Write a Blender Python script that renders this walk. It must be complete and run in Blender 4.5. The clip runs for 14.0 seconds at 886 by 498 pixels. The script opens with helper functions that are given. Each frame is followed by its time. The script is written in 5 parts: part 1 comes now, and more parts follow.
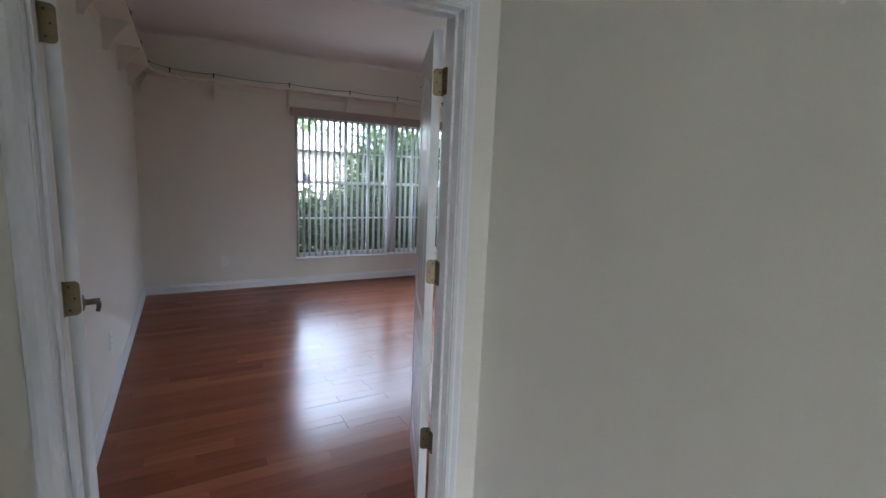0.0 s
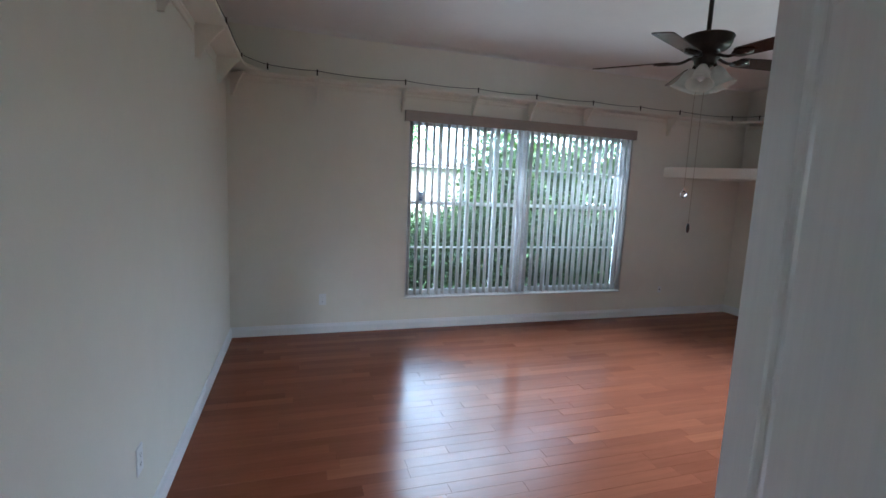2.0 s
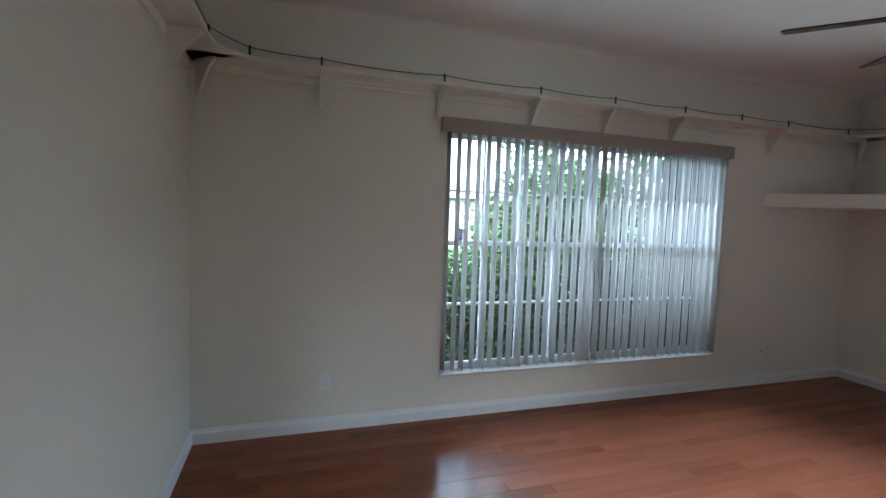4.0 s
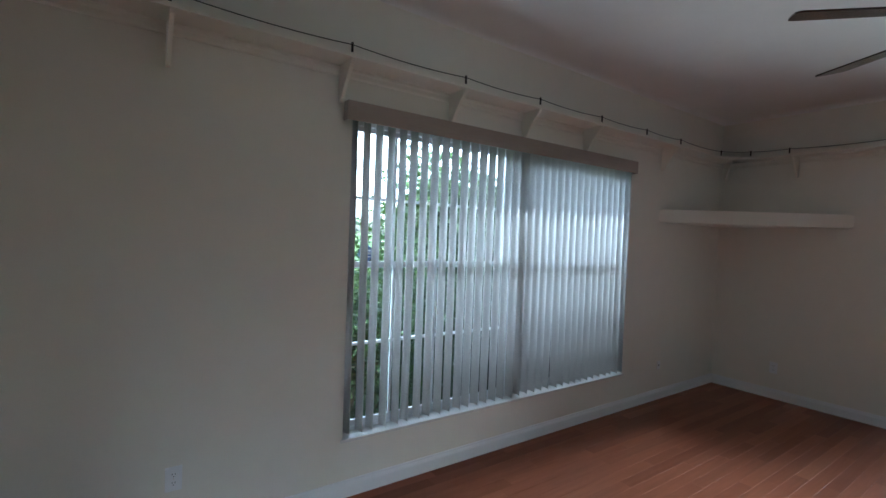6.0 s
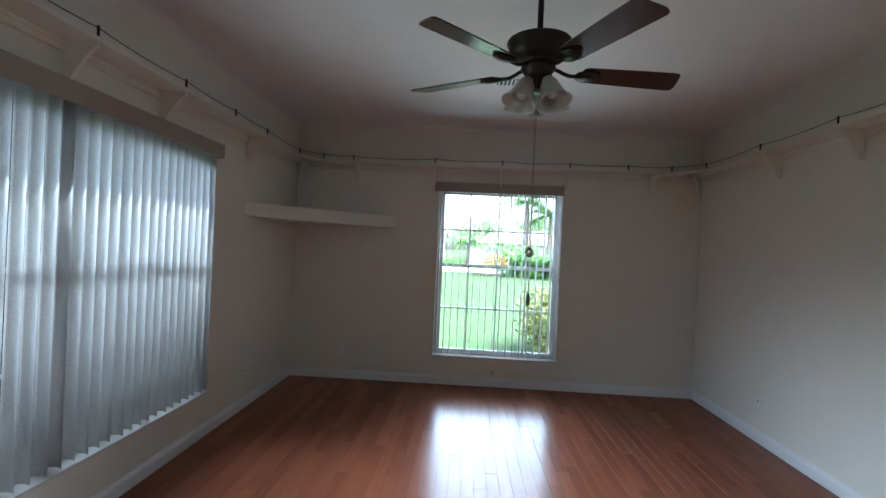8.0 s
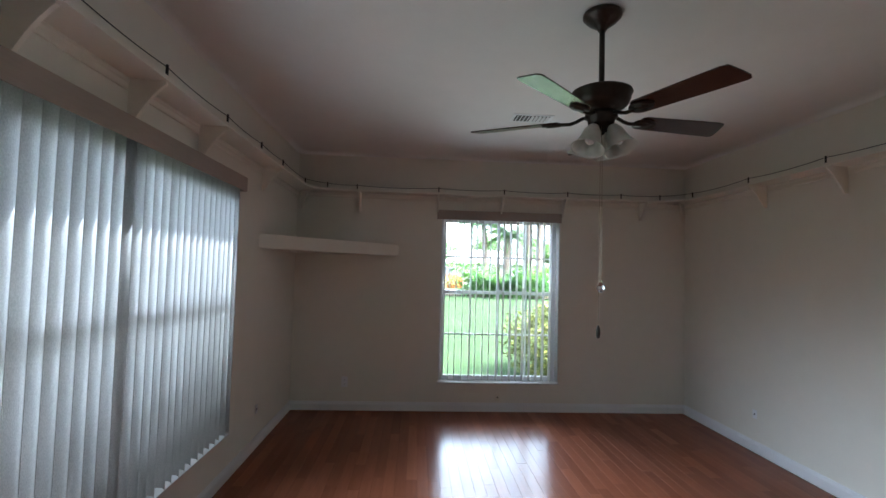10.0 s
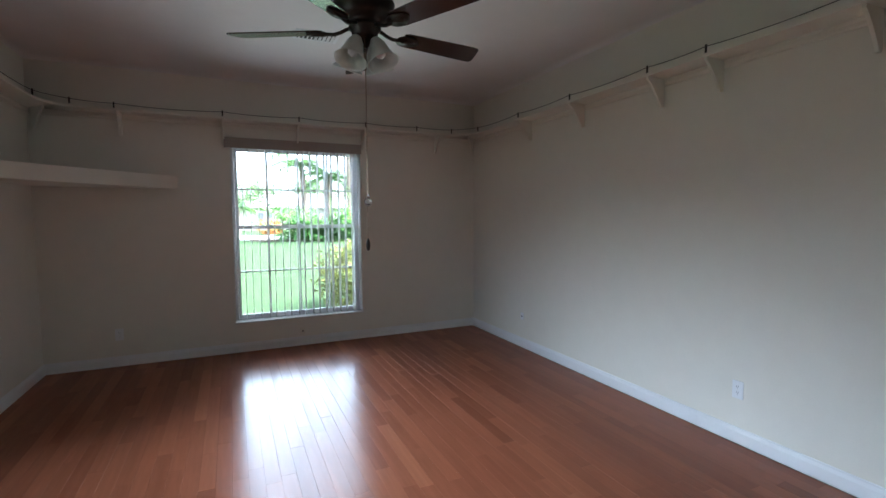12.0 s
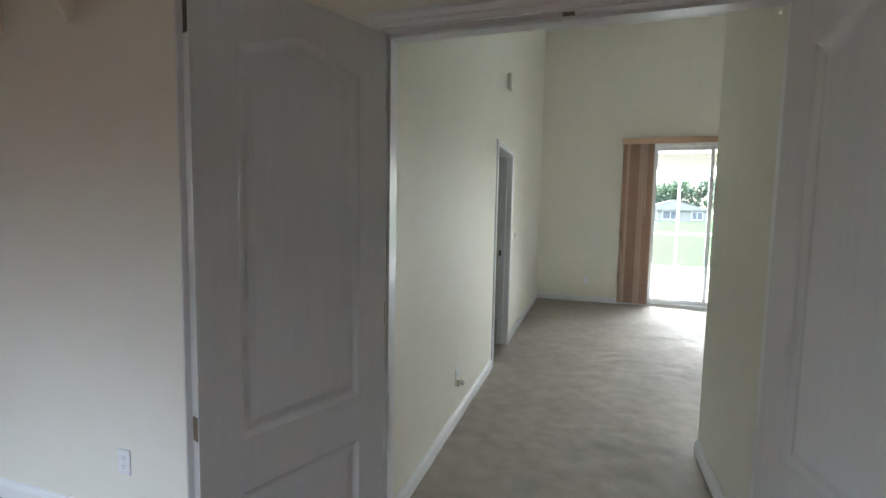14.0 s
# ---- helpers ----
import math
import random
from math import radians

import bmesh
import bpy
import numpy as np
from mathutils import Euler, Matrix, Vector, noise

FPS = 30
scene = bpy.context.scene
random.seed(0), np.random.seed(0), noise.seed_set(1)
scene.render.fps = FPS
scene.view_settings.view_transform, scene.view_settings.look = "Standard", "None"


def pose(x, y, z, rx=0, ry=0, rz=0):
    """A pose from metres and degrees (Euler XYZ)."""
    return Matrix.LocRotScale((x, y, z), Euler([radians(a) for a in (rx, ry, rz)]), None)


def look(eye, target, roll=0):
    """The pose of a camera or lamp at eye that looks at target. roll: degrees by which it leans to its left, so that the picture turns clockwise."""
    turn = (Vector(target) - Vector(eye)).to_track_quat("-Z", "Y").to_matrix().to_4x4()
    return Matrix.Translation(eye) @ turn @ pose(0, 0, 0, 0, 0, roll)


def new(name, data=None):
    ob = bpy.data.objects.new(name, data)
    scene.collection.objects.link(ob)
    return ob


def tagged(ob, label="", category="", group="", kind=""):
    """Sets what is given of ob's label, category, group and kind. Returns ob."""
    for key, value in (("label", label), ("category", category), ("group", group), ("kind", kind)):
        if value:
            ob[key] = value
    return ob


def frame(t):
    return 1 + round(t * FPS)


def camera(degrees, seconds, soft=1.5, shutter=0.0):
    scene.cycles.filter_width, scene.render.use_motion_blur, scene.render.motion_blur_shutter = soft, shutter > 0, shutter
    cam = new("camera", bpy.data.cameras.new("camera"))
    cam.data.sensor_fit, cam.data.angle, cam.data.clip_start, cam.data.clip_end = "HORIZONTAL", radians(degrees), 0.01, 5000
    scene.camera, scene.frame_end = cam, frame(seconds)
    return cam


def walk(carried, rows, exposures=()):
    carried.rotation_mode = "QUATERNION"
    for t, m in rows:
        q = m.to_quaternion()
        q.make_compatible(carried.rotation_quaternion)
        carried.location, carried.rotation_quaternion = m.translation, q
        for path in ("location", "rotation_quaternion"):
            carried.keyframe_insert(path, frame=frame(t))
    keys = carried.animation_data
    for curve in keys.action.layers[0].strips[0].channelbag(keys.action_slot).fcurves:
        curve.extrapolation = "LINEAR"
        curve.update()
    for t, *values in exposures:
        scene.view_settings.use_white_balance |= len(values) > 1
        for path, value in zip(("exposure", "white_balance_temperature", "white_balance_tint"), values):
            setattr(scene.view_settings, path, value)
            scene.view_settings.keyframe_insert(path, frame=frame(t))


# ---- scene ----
cam = camera(87.6, 14.0)
PATH = [
    (0, (0.066, 0.129, 1.505), (1.03, 1.852, 1.186), 2.4),
    (0.5, (0.138, 0.49, 1.496), (0.927, 2.302, 1.193), 2.3),
    (1, (0.192, 0.866, 1.507), (0.865, 2.727, 1.217), 2.4),
    (1.5, (0.222, 1.232, 1.499), (0.86, 3.106, 1.219), 2.3),
    (2, (0.215, 1.589, 1.509), (0.816, 3.478, 1.242), 2.4),
    (2.5, (0.236, 1.984, 1.487), (0.799, 3.888, 1.244), 2.4),
    (3, (0.242, 2.315, 1.494), (0.777, 4.23, 1.279), 2.2),
    (3.2, (0.222, 2.469, 1.504), (0.748, 4.39, 1.314), 2.1),
    (5.5, (0.229, 3.627, 1.552), (1.247, 5.347, 1.487), 2.1),
    (6, (0.219, 3.799, 1.526), (1.374, 5.431, 1.468), 2.2),
    (6.5, (0.223, 3.923, 1.537), (1.574, 5.396, 1.475), 2.2),
    (7, (0.302, 4.095, 1.525), (1.92, 5.271, 1.479), 2.3),
    (7.5, (0.375, 4.217, 1.54), (2.248, 4.918, 1.513), 2.6),
    (8, (0.495, 4.282, 1.526), (2.492, 4.379, 1.523), 2.6),
    (8.2, (0.498, 4.304, 1.525), (2.49, 4.128, 1.551), 2.6),
    (10.5, (0.409, 4.945, 1.6), (2.404, 4.847, 1.691), 1.3),
    (11, (0.403, 4.938, 1.539), (2.399, 4.808, 1.542), 0.7),
    (11.5, (0.384, 4.851, 1.491), (2.342, 4.449, 1.408), -0.1),
    (12, (0.352, 4.617, 1.454), (2.165, 3.786, 1.309), -0.3),
    (12.5, (0.3, 4.313, 1.438), (1.828, 3.032, 1.277), 0.1),
    (13, (0.227, 3.995, 1.451), (1.34, 2.342, 1.273), 0.6),
    (13.2, (0.224, 3.851, 1.445), (1.183, 2.104, 1.279), 1.0),
    (13.5, (0.251, 3.606, 1.479), (1.049, 1.78, 1.307), 0.9),
    (14, (0.252, 3.176, 1.48), (0.854, 1.276, 1.313), 1.1),
]
walk(cam, [(t, look(eye, target, roll)) for t, eye, target, roll in PATH],
     exposures=[(0.0, 5.7, 5550, 15), (1.0, 5.92, 5100, 9), (2.0, 6.12, 5200, 6), (3.2, 6.1, 5350, 4), (5.5, 5.8, 5200, 3), (8.0, 5.7, 5350, 4), (11.0, 5.65, 5700, 8), (12.5, 5.72, 5450, 6), (13.5, 5.82, 5800, 8), (14.0, 5.78, 5800, 7)])
# ---------------------------------------------------------------- plan, in metres
W, E, N, S = -0.393, 5.696, 6.236, 1.723          # faces of the room's walls
CEIL = 2.895
HALL_E, HALL_W, HALL_END = 1.088, -0.44, 0.075     # passage outside the double door
FAR, HIGH = -4.87, 4.45                            # far wall and ceiling of the living room
DOOR_L, DOOR_R, DOOR_H = -0.268, 0.953, 2.089      # rough opening of the double door
GROUND = -0.15

# ---------------------------------------------------------------- world, sun
world = bpy.data.worlds.new("sky")
scene.world = world
world.use_nodes = True
wn = world.node_tree
sky = wn.nodes.new("ShaderNodeTexSky")
sky.sky_type, sky.sun_disc = "NISHITA", False
sky.sun_elevation, sky.sun_rotation = radians(52), radians(200)
sky.air_density, sky.dust_density, sky.ozone_density = 1.0, 6.0, 0.6
grey = wn.nodes.new("ShaderNodeHueSaturation")      # a veil of white cloud
grey.inputs["Saturation"].default_value = 0.5
wn.links.new(sky.outputs[0], grey.inputs["Color"])
wn.links.new(grey.outputs[0], wn.nodes["Background"].inputs[0])
wn.nodes["Background"].inputs[1].default_value = 0.092
sun_data = bpy.data.lights.new("sun", "SUN")
sun_data.energy, sun_data.angle, sun_data.color = 0.30, radians(25), (1.0, 0.97, 0.92)
sun = new("sun", sun_data)
sun.rotation_euler = (radians(38), 0, radians(-20))
sun.location = (0, -20, 30)


def window_fill(x, y, z, dip, turn, wide, high, watts, spread, colour):
    """An added fill lamp: stands in for the sky's light through a window's opening."""
    data = bpy.data.lights.new("window_fill", "AREA")
    data.shape, data.size, data.size_y, data.energy = "RECTANGLE", wide, high, watts
    data.spread, data.color = radians(spread), colour
    lamp = new("window_fill", data)
    lamp.matrix_basis = pose(x, y, z, 0, 0, turn) @ pose(0, 0, 0, -(90 - dip), 0, 0)
    return lamp


window_fill(2.64, N + 0.18, 1.45, 32, 0, 2.6, 1.42, 0.58, 60, (0.86, 0.94, 1.0))
window_fill(E + 0.18, 3.91, 1.28, 26, -90, 1.28, 1.75, 0.17, 58, (0.80, 0.91, 1.0))
# added upward lamps in the openings, standing in for daylight off the lawn
window_fill(2.64, N + 0.18, 1.28, -50, 0, 2.6, 1.75, 0.058, 70, (0.97, 1.0, 0.93))
window_fill(E + 0.18, 3.91, 1.28, -44, -90, 1.28, 1.75, 0.085, 70, (0.97, 1.0, 0.93))
# added lamp out on the patio that brightens the living room and passage
window_fill(-1.6, -7.7, 1.5, 20, 180, 4.0, 2.0, 2.3, 38, (0.90, 0.95, 1.0))

# ---------------------------------------------------------------- materials
def nodes_of(name):
    m = bpy.data.materials.new(name)
    m.use_nodes = True
    t = m.node_tree
    return m, t, t.nodes["Principled BSDF"]


def coords(t, scale=(1, 1, 1), kind="Object"):
    c, mp = t.nodes.new("ShaderNodeTexCoord"), t.nodes.new("ShaderNodeMapping")
    mp.inputs["Scale"].default_value = scale
    t.links.new(c.outputs[kind], mp.inputs[0])
    return mp.outputs[0]


def noise_tex(t, vec, scale, detail=4, rough=0.55):
    n = t.nodes.new("ShaderNodeTexNoise")
    n.inputs["Scale"].default_value, n.inputs["Detail"].default_value, n.inputs["Roughness"].default_value = scale, detail, rough
    t.links.new(vec, n.inputs["Vector"])
    return n.outputs["Fac"]


def ramp(t, fac, a, b, p=0.3, q=0.7):
    r = t.nodes.new("ShaderNodeValToRGB")
    r.color_ramp.elements[0].position, r.color_ramp.elements[1].position = p, q
    r.color_ramp.elements[0].color, r.color_ramp.elements[1].color = (*a, 1), (*b, 1)
    t.links.new(fac, r.inputs[0])
    return r.outputs[0]


def mixed(t, fac, a, b, mode="MIX"):
    m = t.nodes.new("ShaderNodeMix")
    m.data_type, m.blend_type = "RGBA", mode
    for sock, v in ((m.inputs[0], fac), (m.inputs[6], a), (m.inputs[7], b)):
        if isinstance(v, (int, float)):
            sock.default_value = v
        elif isinstance(v, tuple):
            sock.default_value = (*v, 1)
        else:
            t.links.new(v, sock)
    return m.outputs[2]


def bump(t, bsdf, heights, strength=0.2, dist=0.002):
    b = t.nodes.new("ShaderNodeBump")
    b.inputs["Strength"].default_value, b.inputs["Distance"].default_value = strength, dist
    t.links.new(heights, b.inputs["Height"])
    t.links.new(b.outputs[0], bsdf.inputs["Normal"])


def shade(c, k):
    return tuple(min(1, v * k) for v in c)


def plain(name, col, rough=0.5, metal=0.0, grain=40, vary=0.06, relief=0.1, dist=0.001, kind="Object", stretch=(1, 1, 1), spec=0.5):
    """A painted, plastic or metal surface with grain and faint stains."""
    m, t, p = nodes_of(name)
    v = coords(t, stretch, kind)
    fine, broad = noise_tex(t, v, grain), noise_tex(t, v, grain / 25 + 0.6, 3)
    c = mixed(t, 0.5, ramp(t, fine, shade(col, 1 - vary), shade(col, 1 + vary)), ramp(t, broad, shade(col, 1 - vary), shade(col, 1 + vary)))
    t.links.new(c, p.inputs["Base Color"])
    p.inputs["Roughness"].default_value, p.inputs["Metallic"].default_value = rough, metal
    p.inputs["Specular IOR Level"].default_value = spec
    if relief:
        bump(t, p, fine, relief, dist)
    return m


WALL_C = (0.80, 0.775, 0.695)
wall_paint = plain("cream_wall_paint", WALL_C, 0.55, grain=160, vary=0.025, relief=0.25, dist=0.0012)
living_paint = plain("warm_cream_wall_paint", (0.80, 0.775, 0.685), 0.55, grain=160, vary=0.025, relief=0.25, dist=0.0012)
ceiling_paint = plain("flat_white_ceiling_paint", (0.80, 0.79, 0.775), 0.9, grain=110, vary=0.03, relief=0.5, dist=0.002, spec=0.1)
trim_paint = plain("white_gloss_trim_paint", (0.82, 0.83, 0.84), 0.28, grain=60, vary=0.02, relief=0.06)
shelf_paint = plain("cream_shelf_paint", (0.80, 0.765, 0.68), 0.4, grain=60, vary=0.03, relief=0.08)
window_white = plain("white_aluminium", (0.80, 0.81, 0.82), 0.35, grain=50, vary=0.02, relief=0.03)
valance_mat = plain("taupe_valance", (0.36, 0.30, 0.26), 0.6, grain=220, vary=0.08, relief=0.15, stretch=(1, 1, 8))
brass = plain("antique_brass", (0.20, 0.16, 0.10), 0.35, 0.9, grain=70, vary=0.2, relief=0.05)
dark_metal = plain("oiled_bronze", (0.055, 0.045, 0.038), 0.36, 0.75, grain=60, vary=0.2, relief=0.05)
black_wire = plain("black_wire", (0.012, 0.012, 0.012), 0.5, 0.2, grain=200, vary=0.1, relief=0)
ivory = plain("ivory_plastic", (0.74, 0.70, 0.60), 0.35, grain=100, vary=0.02, relief=0)
white_plastic = plain("white_plastic", (0.84, 0.85, 0.86), 0.35, grain=100, vary=0.02, relief=0)
# near-black for the shade inside small openings, and the bolts' own black
shade_and_bolt_dark = plain("dark_hole_shade_and_bolts", (0.03, 0.03, 0.03), 0.6, grain=50, vary=0.1, relief=0)
chain_metal = plain("pull_chain_metal", (0.35, 0.28, 0.2), 0.35, 0.9, grain=300, vary=0.1, relief=0)
tan_valance = plain("peach_valance", (0.62, 0.42, 0.28), 0.5, grain=200, vary=0.06, relief=0.1)
sticker_blue = plain("blue_vinyl", (0.16, 0.22, 0.40), 0.4, grain=120, vary=0.05, relief=0)


def door_mat():
    m, t, p = nodes_of("white_door_skin")
    v = coords(t, (26, 26, 1.6))
    g = noise_tex(t, v, 3.0, 5, 0.6)
    t.links.new(ramp(t, g, (0.79, 0.80, 0.815), (0.83, 0.84, 0.85)), p.inputs["Base Color"])
    p.inputs["Roughness"].default_value = 0.27
    bump(t, p, g, 0.12, 0.0008)
    return m


door_skin = door_mat()


def wood_floor(name, island):
    m, t, p = nodes_of(name)
    if island:
        rnd = t.nodes.new("ShaderNodeNewGeometry").outputs["Random Per Island"]
    else:
        rnd = t.nodes.new("ShaderNodeObjectInfo").outputs["Random"]
    c, mp = t.nodes.new("ShaderNodeTexCoord"), t.nodes.new("ShaderNodeMapping")
    t.links.new(c.outputs["Object"], mp.inputs[0])
    mp.inputs["Scale"].default_value = (1.1, 14, 6)
    off = t.nodes.new("ShaderNodeVectorMath")
    off.operation = "SCALE"
    off.inputs[0].default_value = (31, 17, 9)
    t.links.new(rnd, off.inputs["Scale"])
    t.links.new(off.outputs[0], mp.inputs["Location"])
    grain = noise_tex(t, mp.outputs[0], 3.2, 8, 0.62)
    fig = noise_tex(t, mp.outputs[0], 0.9, 3)
    tone = t.nodes.new("ShaderNodeValToRGB")
    cr = tone.color_ramp
    cr.elements[0].position, cr.elements[0].color = 0.0, (0.205, 0.066, 0.034, 1)
    cr.elements[1].position, cr.elements[1].color = 1.0, (0.335, 0.125, 0.062, 1)
    for pos, col in ((0.12, (0.235, 0.076, 0.039, 1)), (0.55, (0.265, 0.089, 0.045, 1)), (0.9, (0.29, 0.10, 0.05, 1))):
        e = cr.elements.new(pos)
        e.color = col
    t.links.new(rnd, tone.inputs[0])
    g2 = ramp(t, grain, (0.88, 0.86, 0.85), (1.07, 1.07, 1.07), 0.22, 0.78)
    g3 = ramp(t, fig, (0.90, 0.88, 0.87), (1.08, 1.08, 1.08), 0.2, 0.8)
    col = mixed(t, 1.0, mixed(t, 1.0, tone.outputs[0], g2, "MULTIPLY"), g3, "MULTIPLY")
    t.links.new(col, p.inputs["Base Color"])
    r = t.nodes.new("ShaderNodeMapRange")
    r.inputs["To Min"].default_value, r.inputs["To Max"].default_value = 0.17, 0.26
    t.links.new(fig, r.inputs["Value"])
    t.links.new(r.outputs[0], p.inputs["Roughness"])
    p.inputs["Specular IOR Level"].default_value = 0.15
    p.inputs["Coat Weight"].default_value, p.inputs["Coat Roughness"].default_value = 0.03, 0.18
    bump(t, p, fig, 0.03, 0.0004)
    return m


plank_wood = wood_floor("cherry_floor_plank", False)
plank_wood_rest = wood_floor("cherry_floor_planks_far", True)
subfloor_mat = plain("dark_floor_joint", (0.05, 0.018, 0.01), 0.7, grain=60, vary=0.1)


def carpet_mat():
    m, t, p = nodes_of("beige_carpet")
    v = coords(t)
    fine, mid, broad = noise_tex(t, v, 420, 3), noise_tex(t, v, 9, 5), noise_tex(t, v, 2.3, 5, 0.6)
    c = mixed(t, 0.45, ramp(t, mid, (0.36, 0.315, 0.26), (0.55, 0.495, 0.42), 0.34, 0.66), ramp(t, broad, (0.36, 0.315, 0.26), (0.56, 0.505, 0.43), 0.34, 0.66))
    c = mixed(t, 0.3, c, ramp(t, fine, (0.28, 0.25, 0.2), (0.6, 0.55, 0.47)))
    t.links.new(c, p.inputs["Base Color"])
    p.inputs["Roughness"].default_value, p.inputs["Specular IOR Level"].default_value = 1.0, 0.1
    p.inputs["Sheen Weight"].default_value = 0.2
    h = t.nodes.new("ShaderNodeMath")
    t.links.new(fine, h.inputs[0]), t.links.new(mid, h.inputs[1])
    bump(t, p, h.outputs[0], 0.8, 0.006)
    return m


carpet = carpet_mat()


def blade_mat():
    m, t, p = nodes_of("dark_walnut_fan_blade")
    g = noise_tex(t, coords(t, (2, 22, 10)), 4, 6)
    t.links.new(ramp(t, g, (0.028, 0.012, 0.009), (0.062, 0.027, 0.019)), p.inputs["Base Color"])
    p.inputs["Roughness"].default_value = 0.24
    p.inputs["Coat Weight"].default_value, p.inputs["Coat Roughness"].default_value = 0.5, 0.2
    return m


blade_wood = blade_mat()


def slat_mat():
    """Embossed vinyl that lets part of the daylight through."""
    m, t, p = nodes_of("embossed_vinyl_slat")
    out = t.nodes["Material Output"]
    v = coords(t, (110, 110, 55))
    n = noise_tex(t, v, 2.0, 3, 0.6)
    col = ramp(t, n, (0.56, 0.54, 0.51), (0.70, 0.675, 0.64))
    t.links.new(col, p.inputs["Base Color"])
    p.inputs["Roughness"].default_value, p.inputs["Specular IOR Level"].default_value = 0.6, 0.2
    bump(t, p, n, 0.6, 0.0015)
    tr = t.nodes.new("ShaderNodeBsdfTranslucent")
    t.links.new(ramp(t, n, (0.66, 0.63, 0.59), (0.95, 0.92, 0.87)), tr.inputs[0])
    mx = t.nodes.new("ShaderNodeMixShader")
    mx.inputs[0].default_value = 0.17
    t.links.new(p.outputs[0], mx.inputs[1]), t.links.new(tr.outputs[0], mx.inputs[2]), t.links.new(mx.outputs[0], out.inputs[0])
    return m


slat_vinyl = slat_mat()


def glass_mat():
    m, t, p = nodes_of("window_glass")
    out = t.nodes["Material Output"]
    tr, gl, mx, fr = (t.nodes.new("ShaderNodeBsdf" + k) if k in ("Transparent", "Glossy") else t.nodes.new("ShaderNode" + k) for k in ("Transparent", "Glossy", "MixShader", "Fresnel"))
    tr.inputs[0].default_value = (0.97, 0.985, 0.98, 1)
    gl.inputs["Roughness"].default_value = 0.0
    fr.inputs[0].default_value = 1.45
    t.links.new(fr.outputs[0], mx.inputs[0]), t.links.new(tr.outputs[0], mx.inputs[1]), t.links.new(gl.outputs[0], mx.inputs[2])
    t.links.new(mx.outputs[0], out.inputs[0])
    return m


pane_glass = glass_mat()


def frosted_mat():
    m, t, p = nodes_of("frosted_alabaster_glass")
    out = t.nodes["Material Output"]
    n = noise_tex(t, coords(t), 22, 4)
    t.links.new(ramp(t, n, (0.68, 0.70, 0.66), (0.84, 0.85, 0.82)), p.inputs["Base Color"])
    p.inputs["Roughness"].default_value = 0.3
    tr, mx = t.nodes.new("ShaderNodeBsdfTranslucent"), t.nodes.new("ShaderNodeMixShader")
    tr.inputs[0].default_value = (0.8, 0.82, 0.78, 1)
    mx.inputs[0].default_value = 0.35
    t.links.new(p.outputs[0], mx.inputs[1]), t.links.new(tr.outputs[0], mx.inputs[2]), t.links.new(mx.outputs[0], out.inputs[0])
    return m


frosted = frosted_mat()
crystal_m, crystal_t, crystal_p = nodes_of("clear_crystal")
crystal_p.inputs["Transmission Weight"].default_value, crystal_p.inputs["Roughness"].default_value, crystal_p.inputs["IOR"].default_value = 1.0, 0.02, 1.5


def leaf_mat(name, dark, light, through_col, rough=0.5, broad=None, gloss=0.2):
    m, t, p = nodes_of(name)
    out = t.nodes["Material Output"]
    g = t.nodes.new("ShaderNodeNewGeometry")
    c = ramp(t, g.outputs["Random Per Island"], dark, light, 0.1, 0.95)
    if broad:
        c = mixed(t, ramp(t, noise_tex(t, coords(t), 9, 3), (0, 0, 0), (1, 1, 1), 0.42, 0.58), c, broad)
    t.links.new(c, p.inputs["Base Color"])
    p.inputs["Roughness"].default_value, p.inputs["Specular IOR Level"].default_value = rough, gloss
    tr, mx = t.nodes.new("ShaderNodeBsdfTranslucent"), t.nodes.new("ShaderNodeMixShader")
    tr.inputs[0].default_value = (*through_col, 1)
    mx.inputs[0].default_value = 0.3
    t.links.new(p.outputs[0], mx.inputs[1]), t.links.new(tr.outputs[0], mx.inputs[2]), t.links.new(mx.outputs[0], out.inputs[0])
    return m


hedge_leaf = leaf_mat("hedge_leaf", (0.004, 0.011, 0.004), (0.026, 0.048, 0.012), (0.034, 0.062, 0.009))
gold_leaf = leaf_mat("variegated_leaf", (0.05, 0.07, 0.02), (0.22, 0.21, 0.06), (0.16, 0.17, 0.04), broad=(0.04, 0.06, 0.018))
palm_leaf = leaf_mat("palm_frond", (0.03, 0.075, 0.02), (0.08, 0.14, 0.04), (0.10, 0.18, 0.04))
fern_leaf = leaf_mat("philodendron_leaf", (0.03, 0.085, 0.02), (0.08, 0.17, 0.04), (0.12, 0.25, 0.04))
red_leaf = leaf_mat("red_leaf", (0.22, 0.06, 0.02), (0.42, 0.19, 0.05), (0.3, 0.08, 0.03))
far_leaf = leaf_mat("far_tree_leaf", (0.03, 0.07, 0.025), (0.09, 0.14, 0.05), (0.10, 0.17, 0.04))
dusk_leaf = leaf_mat("far_pine_leaf", (0.012, 0.03, 0.02), (0.04, 0.07, 0.04), (0.04, 0.07, 0.03))
bark = plain("grey_bark", (0.12, 0.09, 0.07), 0.9, grain=18, vary=0.3, relief=0.8, dist=0.02, stretch=(1, 1, 0.3))
twig_mat = plain("brown_twig", (0.10, 0.075, 0.05), 0.9, grain=40, vary=0.2)
grass_m, grass_t, grass_p = nodes_of("mown_lawn")
gv = coords(grass_t)
gc = mixed(grass_t, 0.5, ramp(grass_t, noise_tex(grass_t, gv, 30, 6), (0.023, 0.038, 0.018), (0.034, 0.053, 0.026)), ramp(grass_t, noise_tex(grass_t, gv, 0.35, 4), (0.022, 0.037, 0.017), (0.034, 0.050, 0.026)))
grass_t.links.new(gc, grass_p.inputs["Base Color"])
